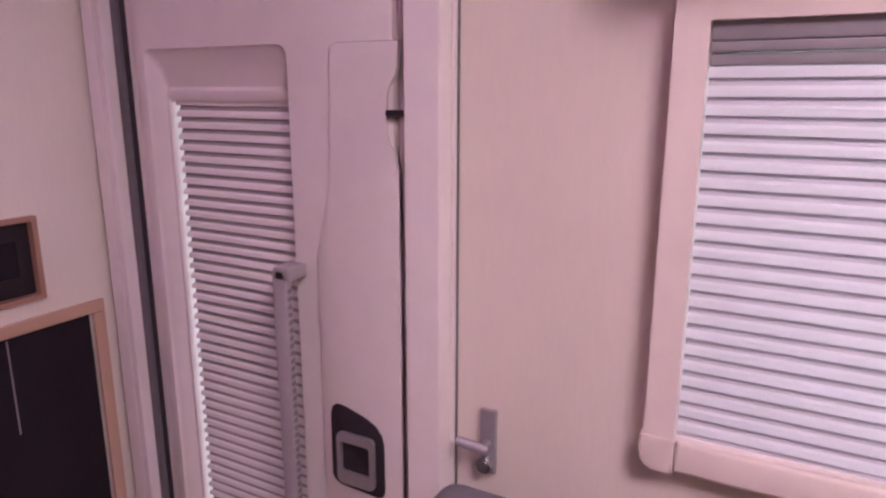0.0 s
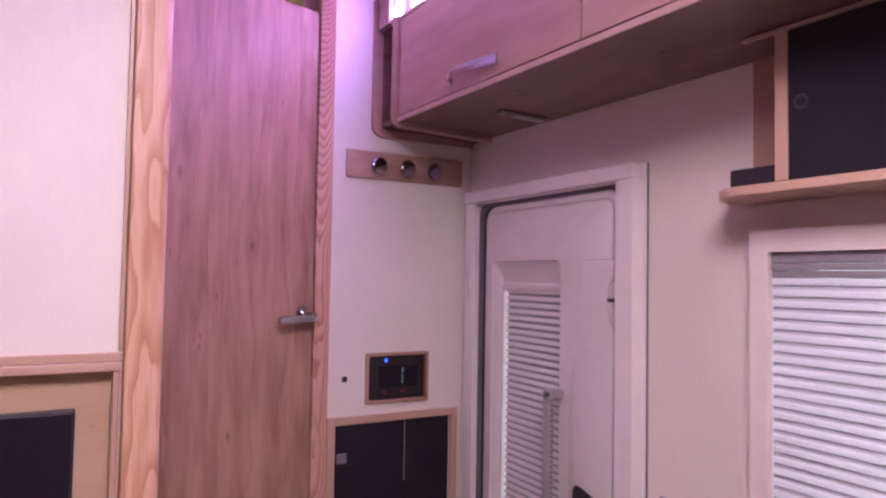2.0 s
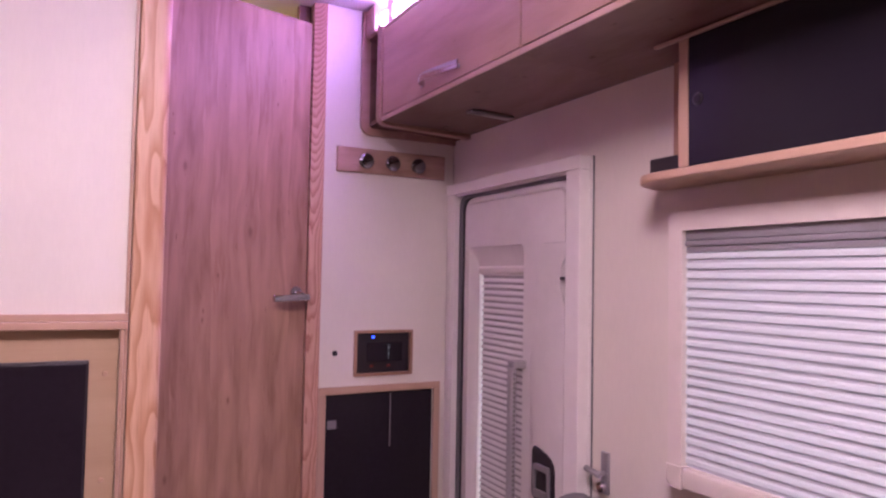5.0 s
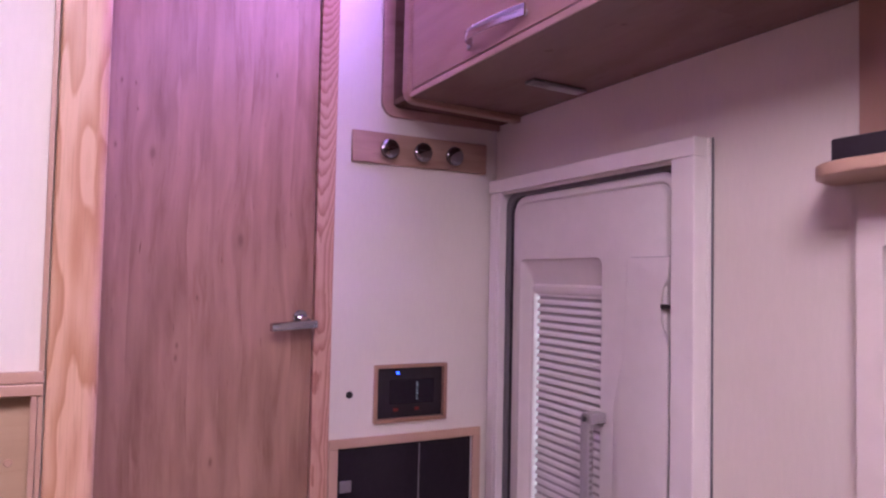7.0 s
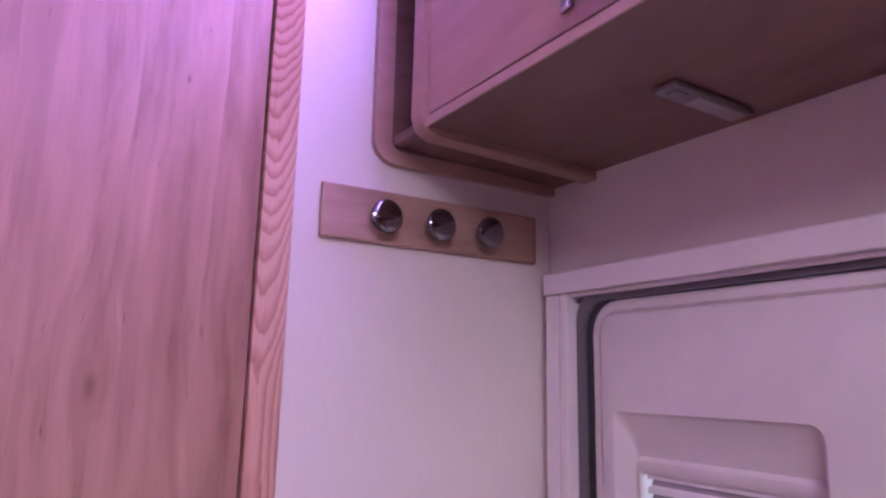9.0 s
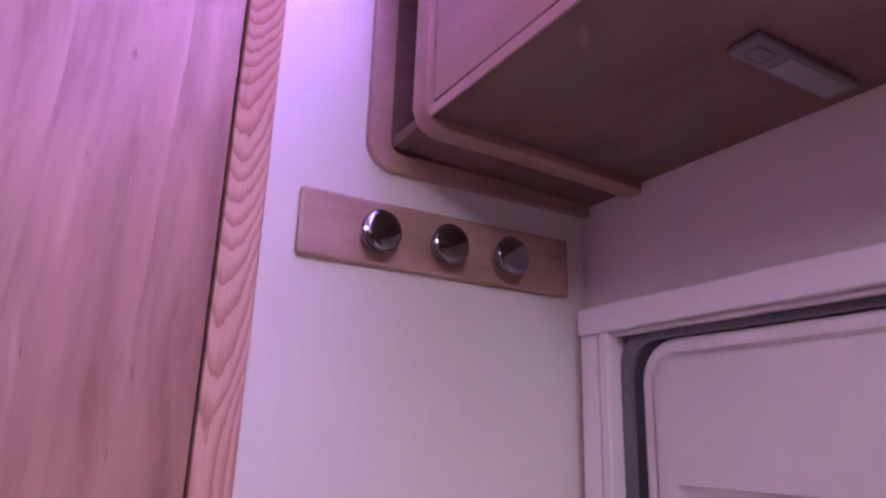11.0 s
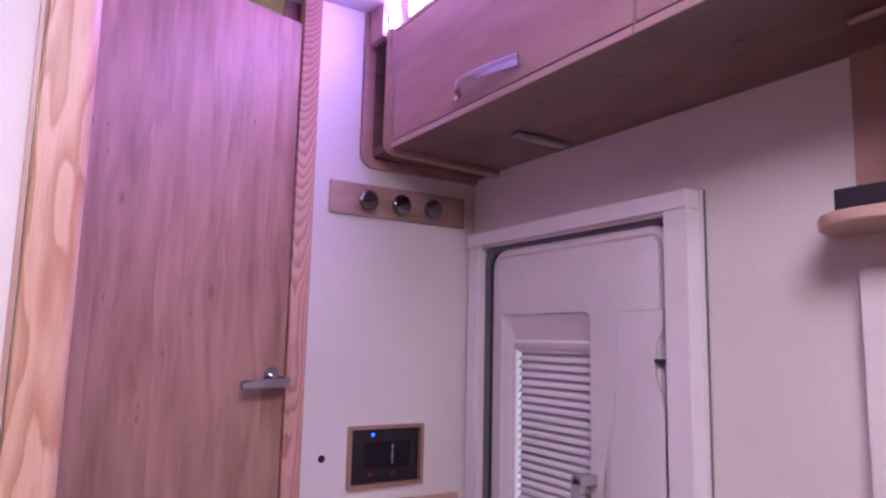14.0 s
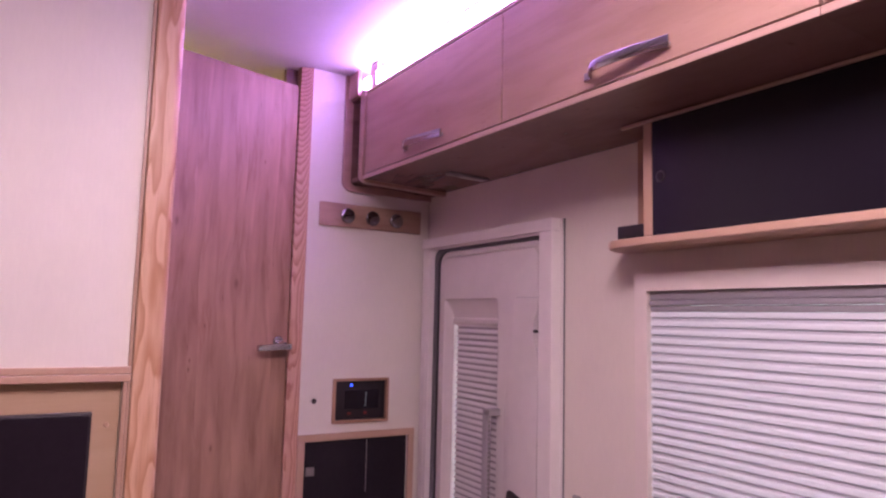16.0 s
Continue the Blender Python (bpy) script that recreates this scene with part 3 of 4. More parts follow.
def leaf_panel():
    """The moulded inner skin: rolled rim, flat field and the recess whose top and hinge side slope to the blind."""
    bm = bmesh.new()
    n = 24
    lines = []
    for inset, y in ((0.0, LF + 0.030), (0.0, LF + 0.018), (0.004, LF + 0.010), (0.010, LF + 0.007), (0.020, LF + 0.008), (0.025, LF + 0.0135), (0.028, LF + 0.0030), (0.033, LF)):
        lines.append((rounded(-1.126 + inset, -0.5185 - inset, 0.02 + inset, 1.676 - inset, max(0.055 - inset, 0.016), 5), y))
    for e, y, r in ((-0.006, LF, 0.022), (0.0, LF, 0.020), (0.003, LF + 0.004, 0.019), (0.006, LF + 0.006, 0.018)):
        lines.append((rounded(rx0 + e, rx1 - e, rz0 + e, rz1 - e, (r, r, r, 0.012), 5), y))
    lines.append((rounded(rx0 + 0.020, rx1 - 0.0062, rz0 + 0.02, rz1 - 0.030, 0.012, 5), LF + 0.017))
    lines.append((rounded(gx0 - 0.010, gx1 + 0.0008, gz0 - 0.010, gz1 + 0.026, 0.008, 5), LF + 0.027))
    lines.append((rounded(gx0 - 0.008, gx1 + 0.0006, gz0 - 0.008, gz1 + 0.020, 0.007, 5), LF + 0.020))
    lines.append((rounded(gx0 - 0.004, gx1 + 0.0004, gz0 - 0.004, gz1 + 0.008, 0.005, 5), LF + 0.020))
    lines.append((rounded(gx0, gx1, gz0, gz1, 0.004, 5), LF + 0.026))
    lines.append((rounded(gx0, gx1, gz0, gz1, 0.004, 5), LF + 0.055))
    rows = [[bm.verts.new((p[0], y, p[1])) for p in line] for line, y in lines]
    for a, b in zip(rows, rows[1:]):
        for i in range(n):
            j = (i + 1) % n
            bm.faces.new((a[i], a[j], b[j], b[i]))
    return bm


part("leaf", leaf_panel(), ABS, entry, smooth=True)
cover = [(-0.531, 1.497), (-0.642, 1.497), (-0.6505, 1.493), (-0.654, 1.483), (-0.658, 1.29), (-0.664, 1.268), (-0.684, 1.205), (-0.692, 1.165), (-0.692, 0.12), (-0.534, 0.12),
         (-0.534, 1.315), (-0.540, 1.335), (-0.550, 1.350), (-0.553, 1.370), (-0.553, 1.420), (-0.549, 1.436), (-0.538, 1.447), (-0.534, 1.462)]
part("lock_cover", prism(cover, "y", LF - 0.0065, LF + 0.003, 0.0022, 2, "lo"), ABS, entry, "raised moulded cover over the lock", smooth=True)
# Slightly larger grey plate stands in for the shade along the cover's step.
part("seam", prism([(x - 0.0015 if x < -0.6 else x, z + 0.0015 if z > 1.4 else z) for x, z in cover], "y", LF - 0.0012, LF + 0.003), GREY_PLASTIC, entry, "grey rim standing in for shade round the lock cover")
part("catch", box(-0.553, -0.518, LF - 0.0085, LF + 0.006, 1.392, 1.401, 0.001), BLACK_PLASTIC, entry, "small black catch")
part("seal", ring(rounded(-1.1565, -0.5155, 0.002, 1.689, (0.01, 0.01, 0.03, 0.035), 5), rounded(-1.1255, -0.5183, 0.02, 1.6765, 0.055, 5), "y", LF + 0.012, LF + 0.055), RUBBER, entry, "dark rubber door seal")
part("seal_lip", ring(rounded(-1.1555, -0.517, 0.004, 1.686, (0.01, 0.01, 0.03, 0.04), 5), rounded(-1.1395, -0.5180, 0.012, 1.6745, (0.01, 0.01, 0.03, 0.05), 5), "y", LF + 0.004, LF + 0.0118), SEAL_GREY, entry, "grey lip of the seal", smooth=True)
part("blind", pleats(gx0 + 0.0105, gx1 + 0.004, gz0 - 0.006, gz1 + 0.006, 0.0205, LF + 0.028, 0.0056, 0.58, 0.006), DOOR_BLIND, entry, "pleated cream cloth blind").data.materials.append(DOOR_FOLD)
pane = part("pane", box(gx0 - 0.01, gx1 + 0.01, LF + 0.0552, LF + 0.059, gz0 - 0.01, gz1 + 0.01), GLASS, entry, "clear window pane")
pane.visible_shadow = False

grab = part("grab_handle", box(-0.756, -0.726, LF - 0.046, LF - 0.030, 0.30, 1.146, 0.004), GREY_PLASTIC, entry, "long grey plastic grab handle", smooth=True)
part("bracket", prism(rounded(-0.752, -0.718, LF - 0.046, LF - 0.0002, 0.005, 4), "z", 1.128, 1.150, 0.002), GREY_PLASTIC, grab, smooth=True)
part("bracket", prism(rounded(-0.752, -0.718, LF - 0.046, LF - 0.0002, 0.005, 4), "z", 0.285, 0.31, 0.002), GREY_PLASTIC, grab, smooth=True)
ribs = bmesh.new()
for k in range(40):
    z = 1.110 - k * 0.0135
    box(-0.726, -0.7245, LF - 0.043, LF - 0.034, z - 0.0035, z + 0.0035, bm=ribs)
part("grip_ribs", ribs, RIB_GREY, grab, "dark dotted grip ribs")

latch_line = [(-0.681, 0.772), (-0.676, 0.763), (-0.664, 0.757), (-0.585, 0.752), (-0.576, 0.757), (-0.573, 0.768), (-0.574, 0.850), (-0.578, 0.868), (-0.589, 0.882), (-0.610, 0.893), (-0.650, 0.904), (-0.667, 0.906), (-0.676, 0.900), (-0.680, 0.888)]
latch_line = [(x + 0.007, z + 0.008) for x, z in latch_line]
latch = part("lock", prism(latch_line, "y", LF - 0.0105, LF - 0.006, 0.0015), BLACK_PLASTIC, entry, "black plastic lock plate", smooth=True)
part("paddle", ring(rounded(-0.657, -0.583, 0.774, 0.868, 0.010, 4), rounded(-0.650, -0.591, 0.796, 0.852, 0.005, 4), "y", LF - 0.0185, LF - 0.0103), SILVER, latch, "grey paddle handle", smooth=True)

# ---- wall catch beside the door ----
hook = thing("door_holder", (-0.39, N, 0.90), "grey metal door holder screwed to the wall", "door catch")
part("plate", box(-0.4055, -0.3785, N - 0.010, N - 0.0003, 0.849, 0.956, 0.003), SILVER, hook, smooth=True)
part("toggle", rod((-0.430, N - 0.040, 0.911), (-0.383, N - 0.030, 0.900), 0.0075, 0.0085, 18, 0.002), SILVER, hook, smooth=True)
part("stem", rod((-0.392, N - 0.033, 0.902), (-0.392, N - 0.009, 0.902), 0.006), SILVER, hook, smooth=True)
part("ring_boss", rod((-0.393, N - 0.026, 0.868), (-0.393, N - 0.009, 0.868), 0.0125, 0.014, 22, 0.003), CHROME, hook, smooth=True)

# ---- window with its blind ----
win = thing("window_1", (0.355, N, 1.25), "ivory-framed caravan window with closed white pleated blind", "window", kind="structure")
WF = 0.853
surround_bm = ring(rounded(-0.157, 0.869, 0.9900, 1.549, (0.001, 0.001, 0.014, 0.014), 4), rounded(-0.1185, 0.8305, 0.9902, 1.506, (0.001, 0.001, 0.003, 0.003), 4), "y", WF, N - 0.0004)
rim = [e for e in surround_bm.edges if all(v.co.y < WF + 0.001 for v in e.verts) and e.calc_face_angle(0.0) > 0.5 and e.verts[0].co.z + e.verts[1].co.z > 2.0]
bmesh.ops.bevel(surround_bm, geom=rim, offset=0.005, segments=3, affect="EDGES", profile=0.5)
part("window_frame", surround_bm, WINDOW_PLASTIC, win, smooth=True)
part("window_sill", box(-0.1165, 0.829, WF - 0.002, N - 0.0004, 0.944, 0.9895, 0.006, 3), WINDOW_PLASTIC, win, smooth=True)
for x0, x1, rr in ((-0.161, -0.117, (0.018, 0.001, 0.001, 0.001)), (0.8295, 0.873, (0.001, 0.018, 0.001, 0.001))):
    part("corner_cap", prism(rounded(x0, x1, 0.942, 0.9895, rr, 5), "y", WF - 0.003, N - 0.0004, 0.004, 2, "lo"), WINDOW_PLASTIC, win, smooth=True)
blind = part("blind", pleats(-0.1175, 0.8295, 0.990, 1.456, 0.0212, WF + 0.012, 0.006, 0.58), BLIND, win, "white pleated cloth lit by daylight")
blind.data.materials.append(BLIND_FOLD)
part("cassette", box(-0.1178, 0.8298, WF + 0.010, WF + 0.034, 1.484, 1.5085, 0.003), CASSETTE, win, "grey blind cassette", smooth=True)
part("cassette", box(-0.1178, 0.8298, WF + 0.008, WF + 0.034, 1.4715, 1.4832, 0.002), CASSETTE, win, "grey blind cassette", smooth=True)
part("cassette", box(-0.1178, 0.8298, WF + 0.012, WF + 0.034, 1.4565, 1.4705, 0.003), CASSETTE, win, "grey blind cassette", smooth=True)
wpane = part("pane", box(-0.13, 0.842, N + 0.046, N + 0.050, 0.975, 1.52), GLASS, win, "clear acrylic pane")
wpane.visible_shadow = False

# ---- overhead cupboards ----
CF, CB, CT = 0.540, 1.898, 2.236                       # door faces, lowest underside, top
UNITS = [(-1.1170, -0.3165), (-0.3135, 0.4870), (0.4900, 1.2905), (1.2935, 2.0940), (2.0970, 2.8975)]
BACK = N - 0.001
LB = CB + 0.006                                         # underside where it meets the wall


def lean(p):
    """The row of cupboards is not quite parallel to the wall: it recedes and sinks a little towards the east."""
    x, y, z = p
    run = min(x + 1.115, 2.0)
    return Vector((x, y + 0.012 * run * (N - y) / (N - 0.54), z - 0.0085 * run))


def leaning(bm):
    for v in bm.verts:
        v.co = lean(v.co)
    return bm


def pull_handle(parent, cx, z):
    """A bow pull: a small tab, a steep rise and a long flat run back to the door."""
    path = []
    for x, out, wide in ((-0.1125, 0.003, 0.80), (-0.101, 0.004, 0.82), (-0.091, 0.006, 0.84), (-0.084, 0.013, 0.86), (-0.079, 0.022, 0.88), (-0.071, 0.030, 0.86), (-0.059, 0.035, 0.92),
                         (-0.041, 0.0370, 0.98), (-0.015, 0.0350, 1.0), (0.015, 0.0300, 1.0), (0.045, 0.0240, 1.02), (0.072, 0.0180, 1.04), (0.095, 0.0120, 1.06), (0.1125, 0.0080, 1.08)):
        path.append((lean((cx + x, CF - 0.001 - 1.08 * out, z + 0.003 * math.sin(x * 12))), wide))
    h = part("handle", strap(path, 0.0225, 0.005), CHROME, parent, "curved brushed metal pull", smooth=True)
    part("foot", leaning(rod((cx - 0.103, CF - 0.0035, z), (cx - 0.103, CF - 0.0002, z), 0.006)), SILVER, h, smooth=True)
    part("foot", leaning(rod((cx + 0.104, CF - 0.008, z), (cx + 0.104, CF - 0.0002, z), 0.006)), SILVER, h, smooth=True)


for k, (x0, x1) in enumerate(UNITS):
    cab = thing("overhead_cupboard", ((x0 + x1) / 2, N, CB), "oak-laminate overhead cupboard with curved metal pull, flap closed", "cupboard", "overhead cupboards along the wall")
    under = [(CF + 0.0012, CB + 0.0135), (BACK, LB), (BACK, CT - 0.015), (CF + 0.019, CT - 0.015), (CF + 0.019, CB + 0.027), (CF + 0.0012, CB + 0.027)]
    part("carcass", leaning(prism(under, "x", x0 if k == 0 else x0 - 0.0014, x1 + 0.0014)), SHADE_WOOD, cab, "oak underside, shade put into its darker colour")
    part("front_rail", leaning(box(x0, x1 + 0.0014, CF - 0.0025, CF + 0.0010, CB + 0.0125, CB + 0.0270, 0.001)), RAIL_WOOD, cab, "light oak edge strip")
    part("top_rail", leaning(box(x0, x1 + 0.001, CF - 0.001, BACK, CT - 0.0125, CT, 0.002)), RAIL_WOOD, cab)
    d = part("door", leaning(box(x0 + 0.0025, x1 - 0.0005, CF, CF + 0.0185, CB + 0.0318, CT - 0.0160, 0.0015)), CAB_WOOD, cab)
    pull_handle(d, (x0 + x1) / 2 + 0.014, 1.961)
    if k == 0:
        curl = [(CF - 0.009 + 0.030 - 0.030 * math.cos(radians(a)), CB + 0.033 - 0.030 * math.sin(radians(a))) for a in range(0, 91, 15)]
        side = curl + [(BACK, CB - 0.009), (BACK, CT), (CF - 0.009, CT)]
        part("side_panel", prism(side, "x", x0 - 0.0345, x0 - 0.0005, 0.004, 3), CAB_WOOD, cab, "light oak side with rounded lower corner", smooth=True)

GAP = UNITS[0][0] - 0.0350                             # left face of the first cupboard
scribe = thing("scribe_board", (W, 0.7, 1.88), "oak board closing the cupboards against the white wall", "board")
scribe_line = rounded(0.509, BACK, 1.884, TOP - 0.006, (0.040, 0.002, 0.002, 0.002), 7)
inner_line = rounded(0.540, N - 0.002, 1.908, TOP - 0.007, (0.016, 0.001, 0.001, 0.001), 7)
part("board", ring(scribe_line, inner_line, "x", W + 0.0004, W + 0.014), CAB_WOOD, scribe, smooth=True)
part("lip", prism([(0.543, 1.9150), (BACK, 1.8990), (BACK, 1.9140), (0.543, 1.9300)], "x", W + 0.0143, GAP, 0.001), SHADE_WOOD, scribe, "oak filler board coloured dark for shade")
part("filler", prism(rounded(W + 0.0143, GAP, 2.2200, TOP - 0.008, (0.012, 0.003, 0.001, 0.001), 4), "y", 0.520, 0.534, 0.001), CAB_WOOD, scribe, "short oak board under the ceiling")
# Added boards whose dark colour stands in for the recess's shade.
part("gap_back", box(W + 0.0005, W + 0.0055, 0.5415, N - 0.003, 1.9085, TOP - 0.008), SHADE_WOOD, scribe, "dark board standing in for shade beside the cupboard")
part("gap_end", box(W + 0.0145, GAP - 0.0002, 0.640, 0.650, 1.9265, TOP - 0.008), SHADE_WOOD, scribe)
# Added board, keeps the light strip from shining down into the recess.
part("gap_light_cover", box(W + 0.0145, GAP - 0.0002, 0.5345, 0.6398, 2.2140, 2.2240), SHADE_WOOD, scribe)
# Black block for the dark spot at the bottom of the recess.
part("dark_block", box(GAP - 0.040, GAP - 0.002, 0.600, 0.6398, 1.9285, 1.982, 0.006), BLACK_PLASTIC, scribe, "black block at the bottom of the recess", smooth=True)
block = thing("corner_block", (-1.075, 0.557, CT), "small wooden block between cupboard top and ceiling", "block")
part("block", box(-1.104, -1.052, 0.5460, 0.5640, CT + 0.0003, TOP - 0.004, 0.001), RAIL_WOOD, block)

led = thing("led_strip", (-0.5, 0.58, CT), "glowing pink-white light strip on top of the cupboards", "light strip")
part("profile", leaning(box(-1.155, 0.10, 0.5760, 0.5810, CT + 0.0003, TOP - 0.004)), FRAME_PLASTIC, led)
for x0, x1 in ((-1.154, -1.106), (-1.050, 0.098)):
    part("diffuser", leaning(box(x0, x1, 0.5405, 0.5750, CT + 0.003, CT + 0.050, 0.004)), LED_GLOW, led)

lamp = thing("under_cupboard_lamp", (-0.81, 0.78, LB), "slim pale lamp fixed beneath the overhead cupboard, off", "lamp")
for nm, bm_lamp, mt, lb in (("housing", box(-0.832, -0.796, 0.700, 0.856, LB - 0.0085, LB - 0.0005, 0.003), RIB_GREY, ""),
                            ("diffuser", box(-0.827, -0.801, 0.752, 0.845, LB - 0.0100, LB - 0.0083, 0.0006), GREY_PLASTIC, "frosted diffuser"),
                            ("switch", box(-0.823, -0.805, 0.712, 0.736, LB - 0.0105, LB - 0.0083, 0.002), RIB_GREY, "")):
    bmesh.ops.rotate(bm_lamp, verts=bm_lamp.verts, cent=(0, N, LB), matrix=Matrix.Rotation(-math.atan2(0.0075, 0.344), 3, "X"))
    part(nm, leaning(bm_lamp), mt, lamp, lb, smooth=True)

# ---- open shelf and dark cabinet over the window ----
shelf = thing("wall_shelf", (0.4, N, 1.62), "light oak wall shelf with rounded end above the window", "shelf")
edge = [(-0.208, N - 0.0005), (-0.206, 0.850), (-0.194, 0.812), (-0.172, 0.780), (-0.145, 0.760), (-0.115, 0.752), (1.30, 0.752), (1.30, N - 0.0005)]
part("board", prism(edge, "z", 1.605, 1.6245, 0.003), EDGE_WOOD, shelf, smooth=True)
part("edge_band", box(-0.112, 1.2995, 0.7508, 0.7517, 1.6075, 1.6220), EDGE_WOOD, shelf, "pale oak edging")
dark = thing("wall_cabinet", (0.6, N, 1.625), "wall cabinet with black glossy sliding front over the shelf", "cabinet")
part("divider", box(-0.0370, -0.0125, 0.754, N - 0.001, 1.625, CB - 0.0040, 0.002), UPRIGHT_WOOD, dark, "light oak end panel")
part("divider", box(1.279, 1.30, 0.754, N - 0.001, 1.625, CB - 0.0040, 0.002), UPRIGHT_WOOD, dark)
part("top_strip", leaning(box(-0.100, 1.2785, 0.742, 0.7530, 1.8965, 1.9028, 0.001)), CAB_WOOD, dark, "light wooden strip")
part("end_board", box(-0.164, -0.0375, N - 0.010, N - 0.001, 1.625, CB - 0.0005), UPRIGHT_DARK, dark, "brown wooden back board")
sl = part("sliding_door", box(-0.0122, 0.64, 0.7560, 0.7635, 1.625, CB - 0.0040, 0.001), CABINET_GLOSS, dark, "black glossy panel")
part("finger_ring", rod((0.012, 0.7561, 1.757), (0.012, 0.7535, 1.757), 0.014, 0.013, 28, 0.001), BLACK_PLASTIC, sl, smooth=True)
part("ring_edge", rod((0.012, 0.7540, 1.757), (0.012, 0.7527, 1.757), 0.009, 0.008, 24), BLACK_GLOSS, sl, smooth=True)
part("sliding_door", box(0.62, 1.2785, 0.7640, 0.7715, 1.625, CB - 0.0040, 0.001), CABINET_GLOSS, dark, "black glossy panel")
part("back", box(-0.0122, 1.2785, N - 0.010, N - 0.001, 1.625, CB - 0.0005), CAB_WOOD, dark)
pod = thing("black_box", (-0.09, 0.83, 1.625), "small black plastic box on the end of the shelf", "box")
part("case", box(-0.160, -0.0375, 0.797, N - 0.011, 1.6246, 1.664, 0.003), BLACK_PLASTIC, pod, smooth=True)

# ---- coat hooks ----
rail = thing("coat_rail", (W, 0.63, 1.79), "oak coat rail with three dark chrome knobs on the white wall", "coat rail")
part("board", box(W + 0.0003, W + 0.012, 0.426, 0.842, 1.7505, 1.8375, 0.004), HOOK_WOOD, rail)
for ky in (0.524, 0.6235, 0.722):
    knob = part("knob", rod((W + 0.0118, ky, 1.789), (W + 0.028, ky, 1.789), 0.0150, 0.0125, 28), CHROME, rail, "flat round chrome hook", smooth=True)
    cap = rod((W + 0.026, ky, 1.789), (W + 0.0405, ky, 1.789), 0.0245, 0.0275, 44, 0.0018)
    part("cap", cap, DARK_CHROME, knob, "mirror-bright round face", smooth=True)
    dome = bmesh.new()
    bmesh.ops.create_uvsphere(dome, u_segments=36, v_segments=16, radius=0.0255, matrix=Matrix.Translation((W + 0.0403, ky, 1.789)) @ Matrix.Diagonal((0.17, 1, 1, 1)))
    part("face", dome, DARK_CHROME, knob, smooth=True)

# ---- control panel ----
ctl = thing("control_panel", (W, 0.616, 1.05), "black caravan control panel in an oak frame, lit blue", "control panel")
part("frame", ring(rounded(0.507, 0.726, 1.0485, 1.2055, 0.003, 3), rounded(0.5165, 0.7165, 1.0580, 1.1960, 0.002, 3), "x", W - 0.012, W + 0.010), UPRIGHT_DARK, ctl, "light oak surround")
face = part("face", box(W - 0.030, W - 0.003, 0.5170, 0.7160, 1.0585, 1.1955, 0.003), BLACK_PLASTIC, ctl, smooth=True)
part("display", box(W - 0.0035, W - 0.0015, 0.556, 0.690, 1.096, 1.162, 0.001), BLACK_GLOSS, face, "dark display")
part("indicator", rod((W - 0.004, 0.579, 1.181), (W - 0.0005, 0.579, 1.181), 0.0035), BLUE_GLOW, face, "blue indicator light")
for k, tall in enumerate((3, 2, 4, 3, 2, 4, 3)):
    part("scale_mark", box(W - 0.002, W - 0.0010, 0.6360, 0.6360 + 0.0012 * tall, 1.106 + k * 0.0074, 1.1098 + k * 0.0074), PALE_GLOW, face)
for by in (0.568, 0.632):
    part("button", box(W - 0.004, W - 0.0015, by, by + 0.014, 1.076, 1.085, 0.001), RED_GLOW, face, "small red mark")
part("socket_cap", rod((W + 0.0003, 0.4395, 1.1295), (W + 0.002, 0.4395, 1.1295), 0.0095, 0.0085, 24), BLACK_PLASTIC, thing("wall_socket", (W, 0.4395, 1.1295), "small round black socket in the white wall", "socket"), smooth=True)

# ---- fridge in its oak frame ----
fr = thing("fridge", (W, 0.612, 0.0), "black glossy fridge front set in an oak frame", "fridge")
part("body", box(W - 0.50, W - 0.014, 0.4105, 0.8135, 0.002, 0.9915), BLACK_PLASTIC, fr)
fd = part("door", box(W - 0.0135, W - 0.001, 0.413, 0.811, 0.02, 0.990, 0.003), BLACK_GLOSS, fr, smooth=True)
part("catch", box(W - 0.0012, W + 0.006, 0.418, 0.450, 0.876, 0.906, 0.002), RIB_GREY, fd, "grey catch")
part("grey_line", box(W - 0.0012, W + 0.0006, 0.6465, 0.6495, 0.80, 0.985), RIB_GREY, fd, "thin grey strip")
surround = thing("trim_fridge", (W, 0.61, 0.0), "light oak frame round the fridge", "trim", kind="structure")
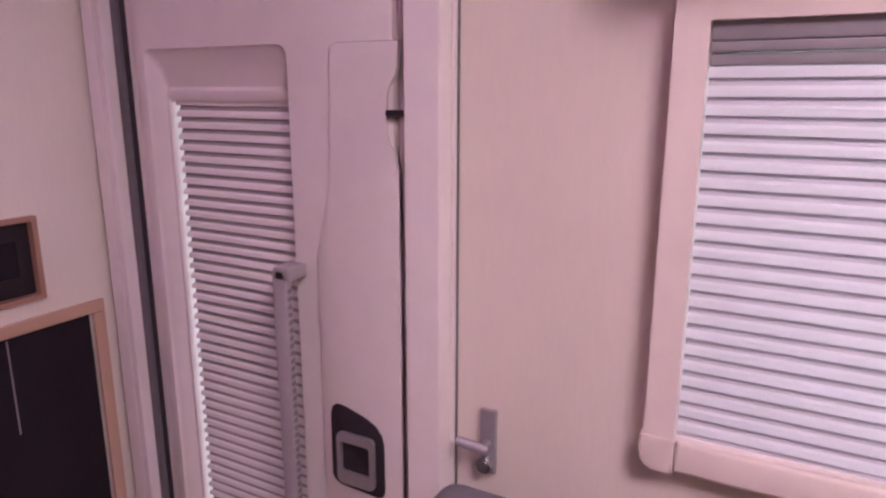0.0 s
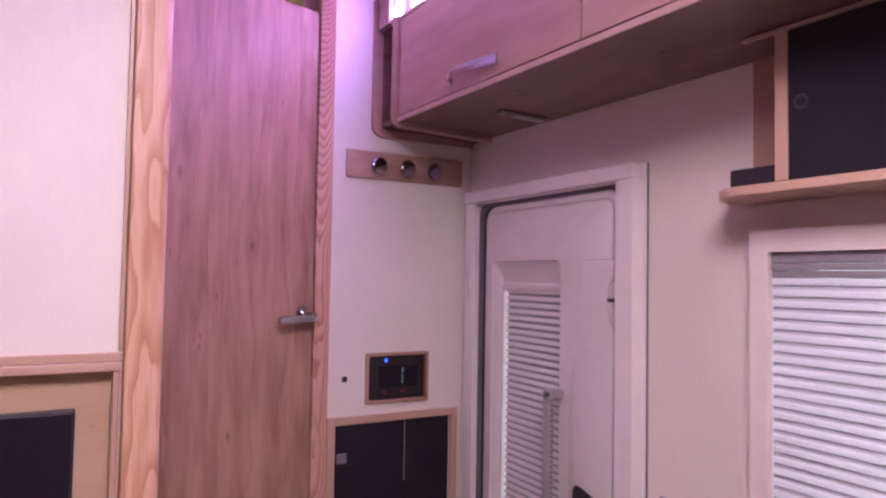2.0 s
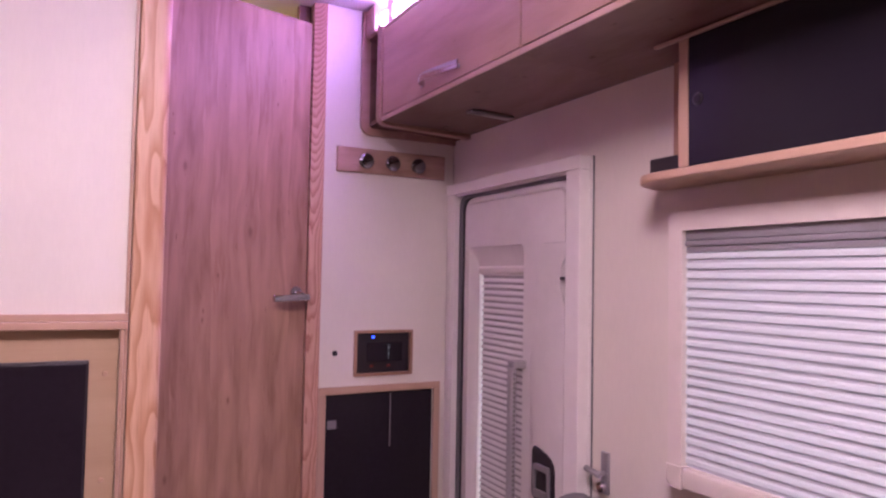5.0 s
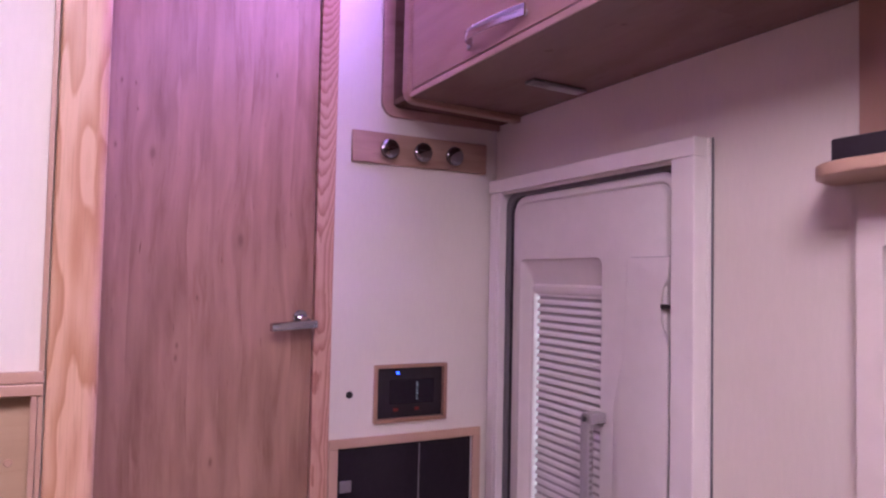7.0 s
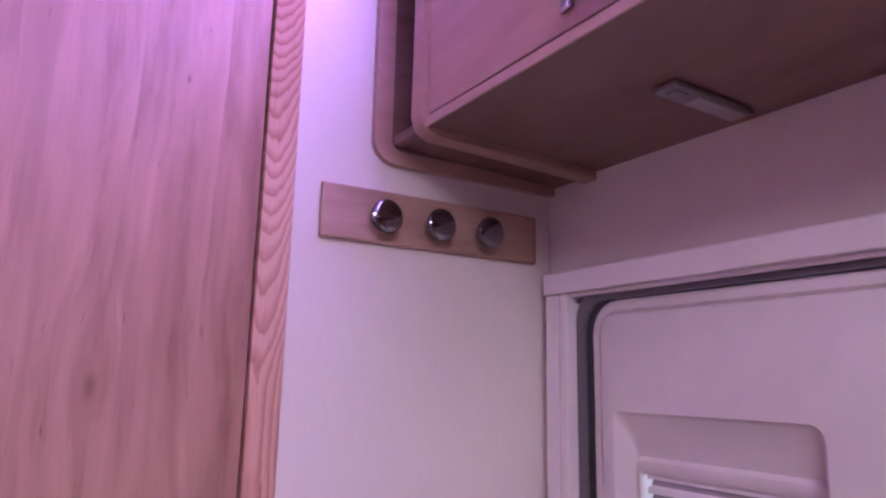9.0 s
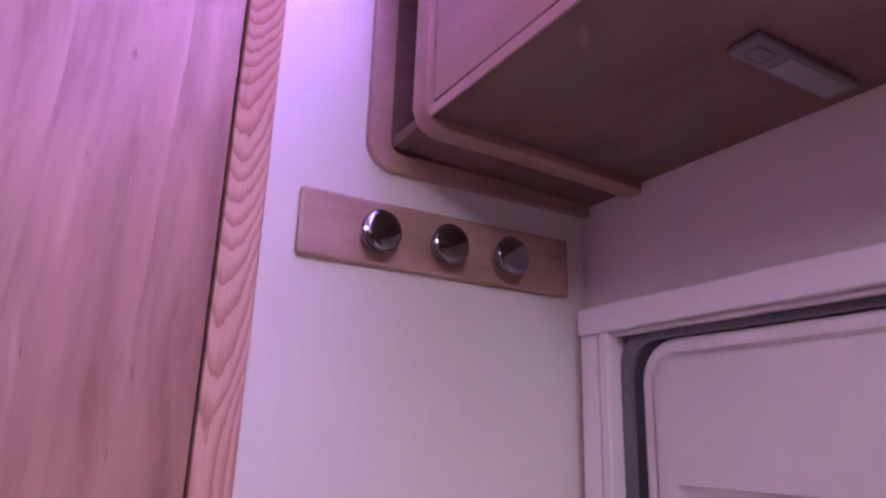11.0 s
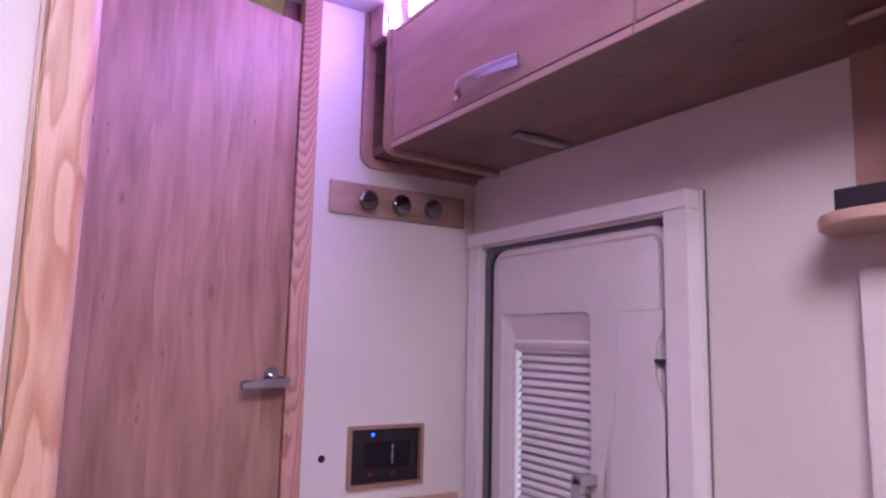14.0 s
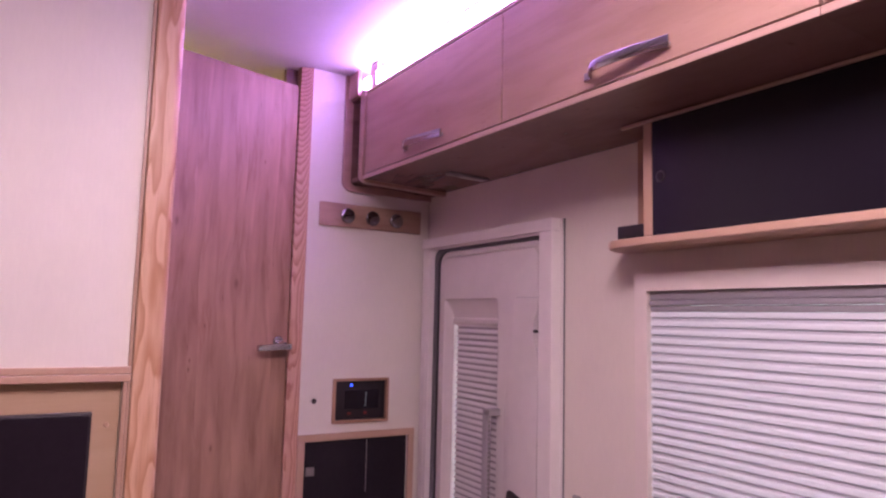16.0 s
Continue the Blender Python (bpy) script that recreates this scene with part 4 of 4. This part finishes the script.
part("batten", box(W + 0.0003, W + 0.010, 0.3848, 0.8385, 0.992, 1.0165, 0.0015), EDGE_WOOD, surround)
part("batten", box(W + 0.0003, W + 0.010, 0.3848, 0.410, 0.0, 0.9915, 0.0015), UPRIGHT_WOOD, surround)
part("batten", box(W + 0.0003, W + 0.010, 0.814, 0.8385, 0.0, 0.9915, 0.0015), UPRIGHT_WOOD, surround)

# ---- grey seat back by the wall ----
seat = thing("bench_seat", (-0.18, 0.65, 0.0), "grey upholstered seat standing against the wall by the door", "seat")
part("backrest", box(-0.445, 0.05, 0.745, 0.845, 0.42, 0.856, 0.035, 4), UPHOLSTERY, seat, smooth=True)
part("cushion", box(-0.44, 0.05, 0.36, 0.743, 0.30, 0.44, 0.03, 4), UPHOLSTERY, seat, smooth=True)
part("base", box(-0.43, 0.04, 0.40, 0.84, 0.0, 0.299, 0.005), CAB_WOOD, seat)

# ---- ceiling lights ----
LX, LY = 0.72, -0.22
cl = thing("ceiling_lamp", (LX, LY, TOP), "flat round warm ceiling lamp", "ceiling lamp")
part("rim", rod((LX, LY, TOP - 0.0003), (LX, LY, TOP - 0.022), 0.40, 0.395, 48, 0.004), FRAME_PLASTIC, cl, smooth=True)
part("diffuser", rod((LX, LY, TOP - 0.0225), (LX, LY, TOP - 0.030), 0.38, 0.37, 48, 0.003), ROOM_GLOW, cl, smooth=True)
SX, SY = 1.15, 0.22
spot = thing("ceiling_spot", (SX, SY, TOP), "small round amber ceiling spotlight", "ceiling lamp")
part("rim", rod((SX, SY, TOP - 0.0003), (SX, SY, TOP - 0.012), 0.060, 0.056, 32, 0.002), FRAME_PLASTIC, spot, smooth=True)
part("diffuser", rod((SX, SY, TOP - 0.0122), (SX, SY, TOP - 0.018), 0.050, 0.046, 32, 0.002), WARM_GLOW, spot, smooth=True)
bl = thing("bathroom_lamp", (-1.6, -0.1, TOP), "flat warm lamp on the bathroom ceiling", "ceiling lamp")
part("diffuser", rod((-1.6, -0.1, TOP - 0.0003), (-1.6, -0.1, TOP - 0.025), 0.09, 0.085, 32, 0.003), BATH_GLOW, bl, smooth=True)
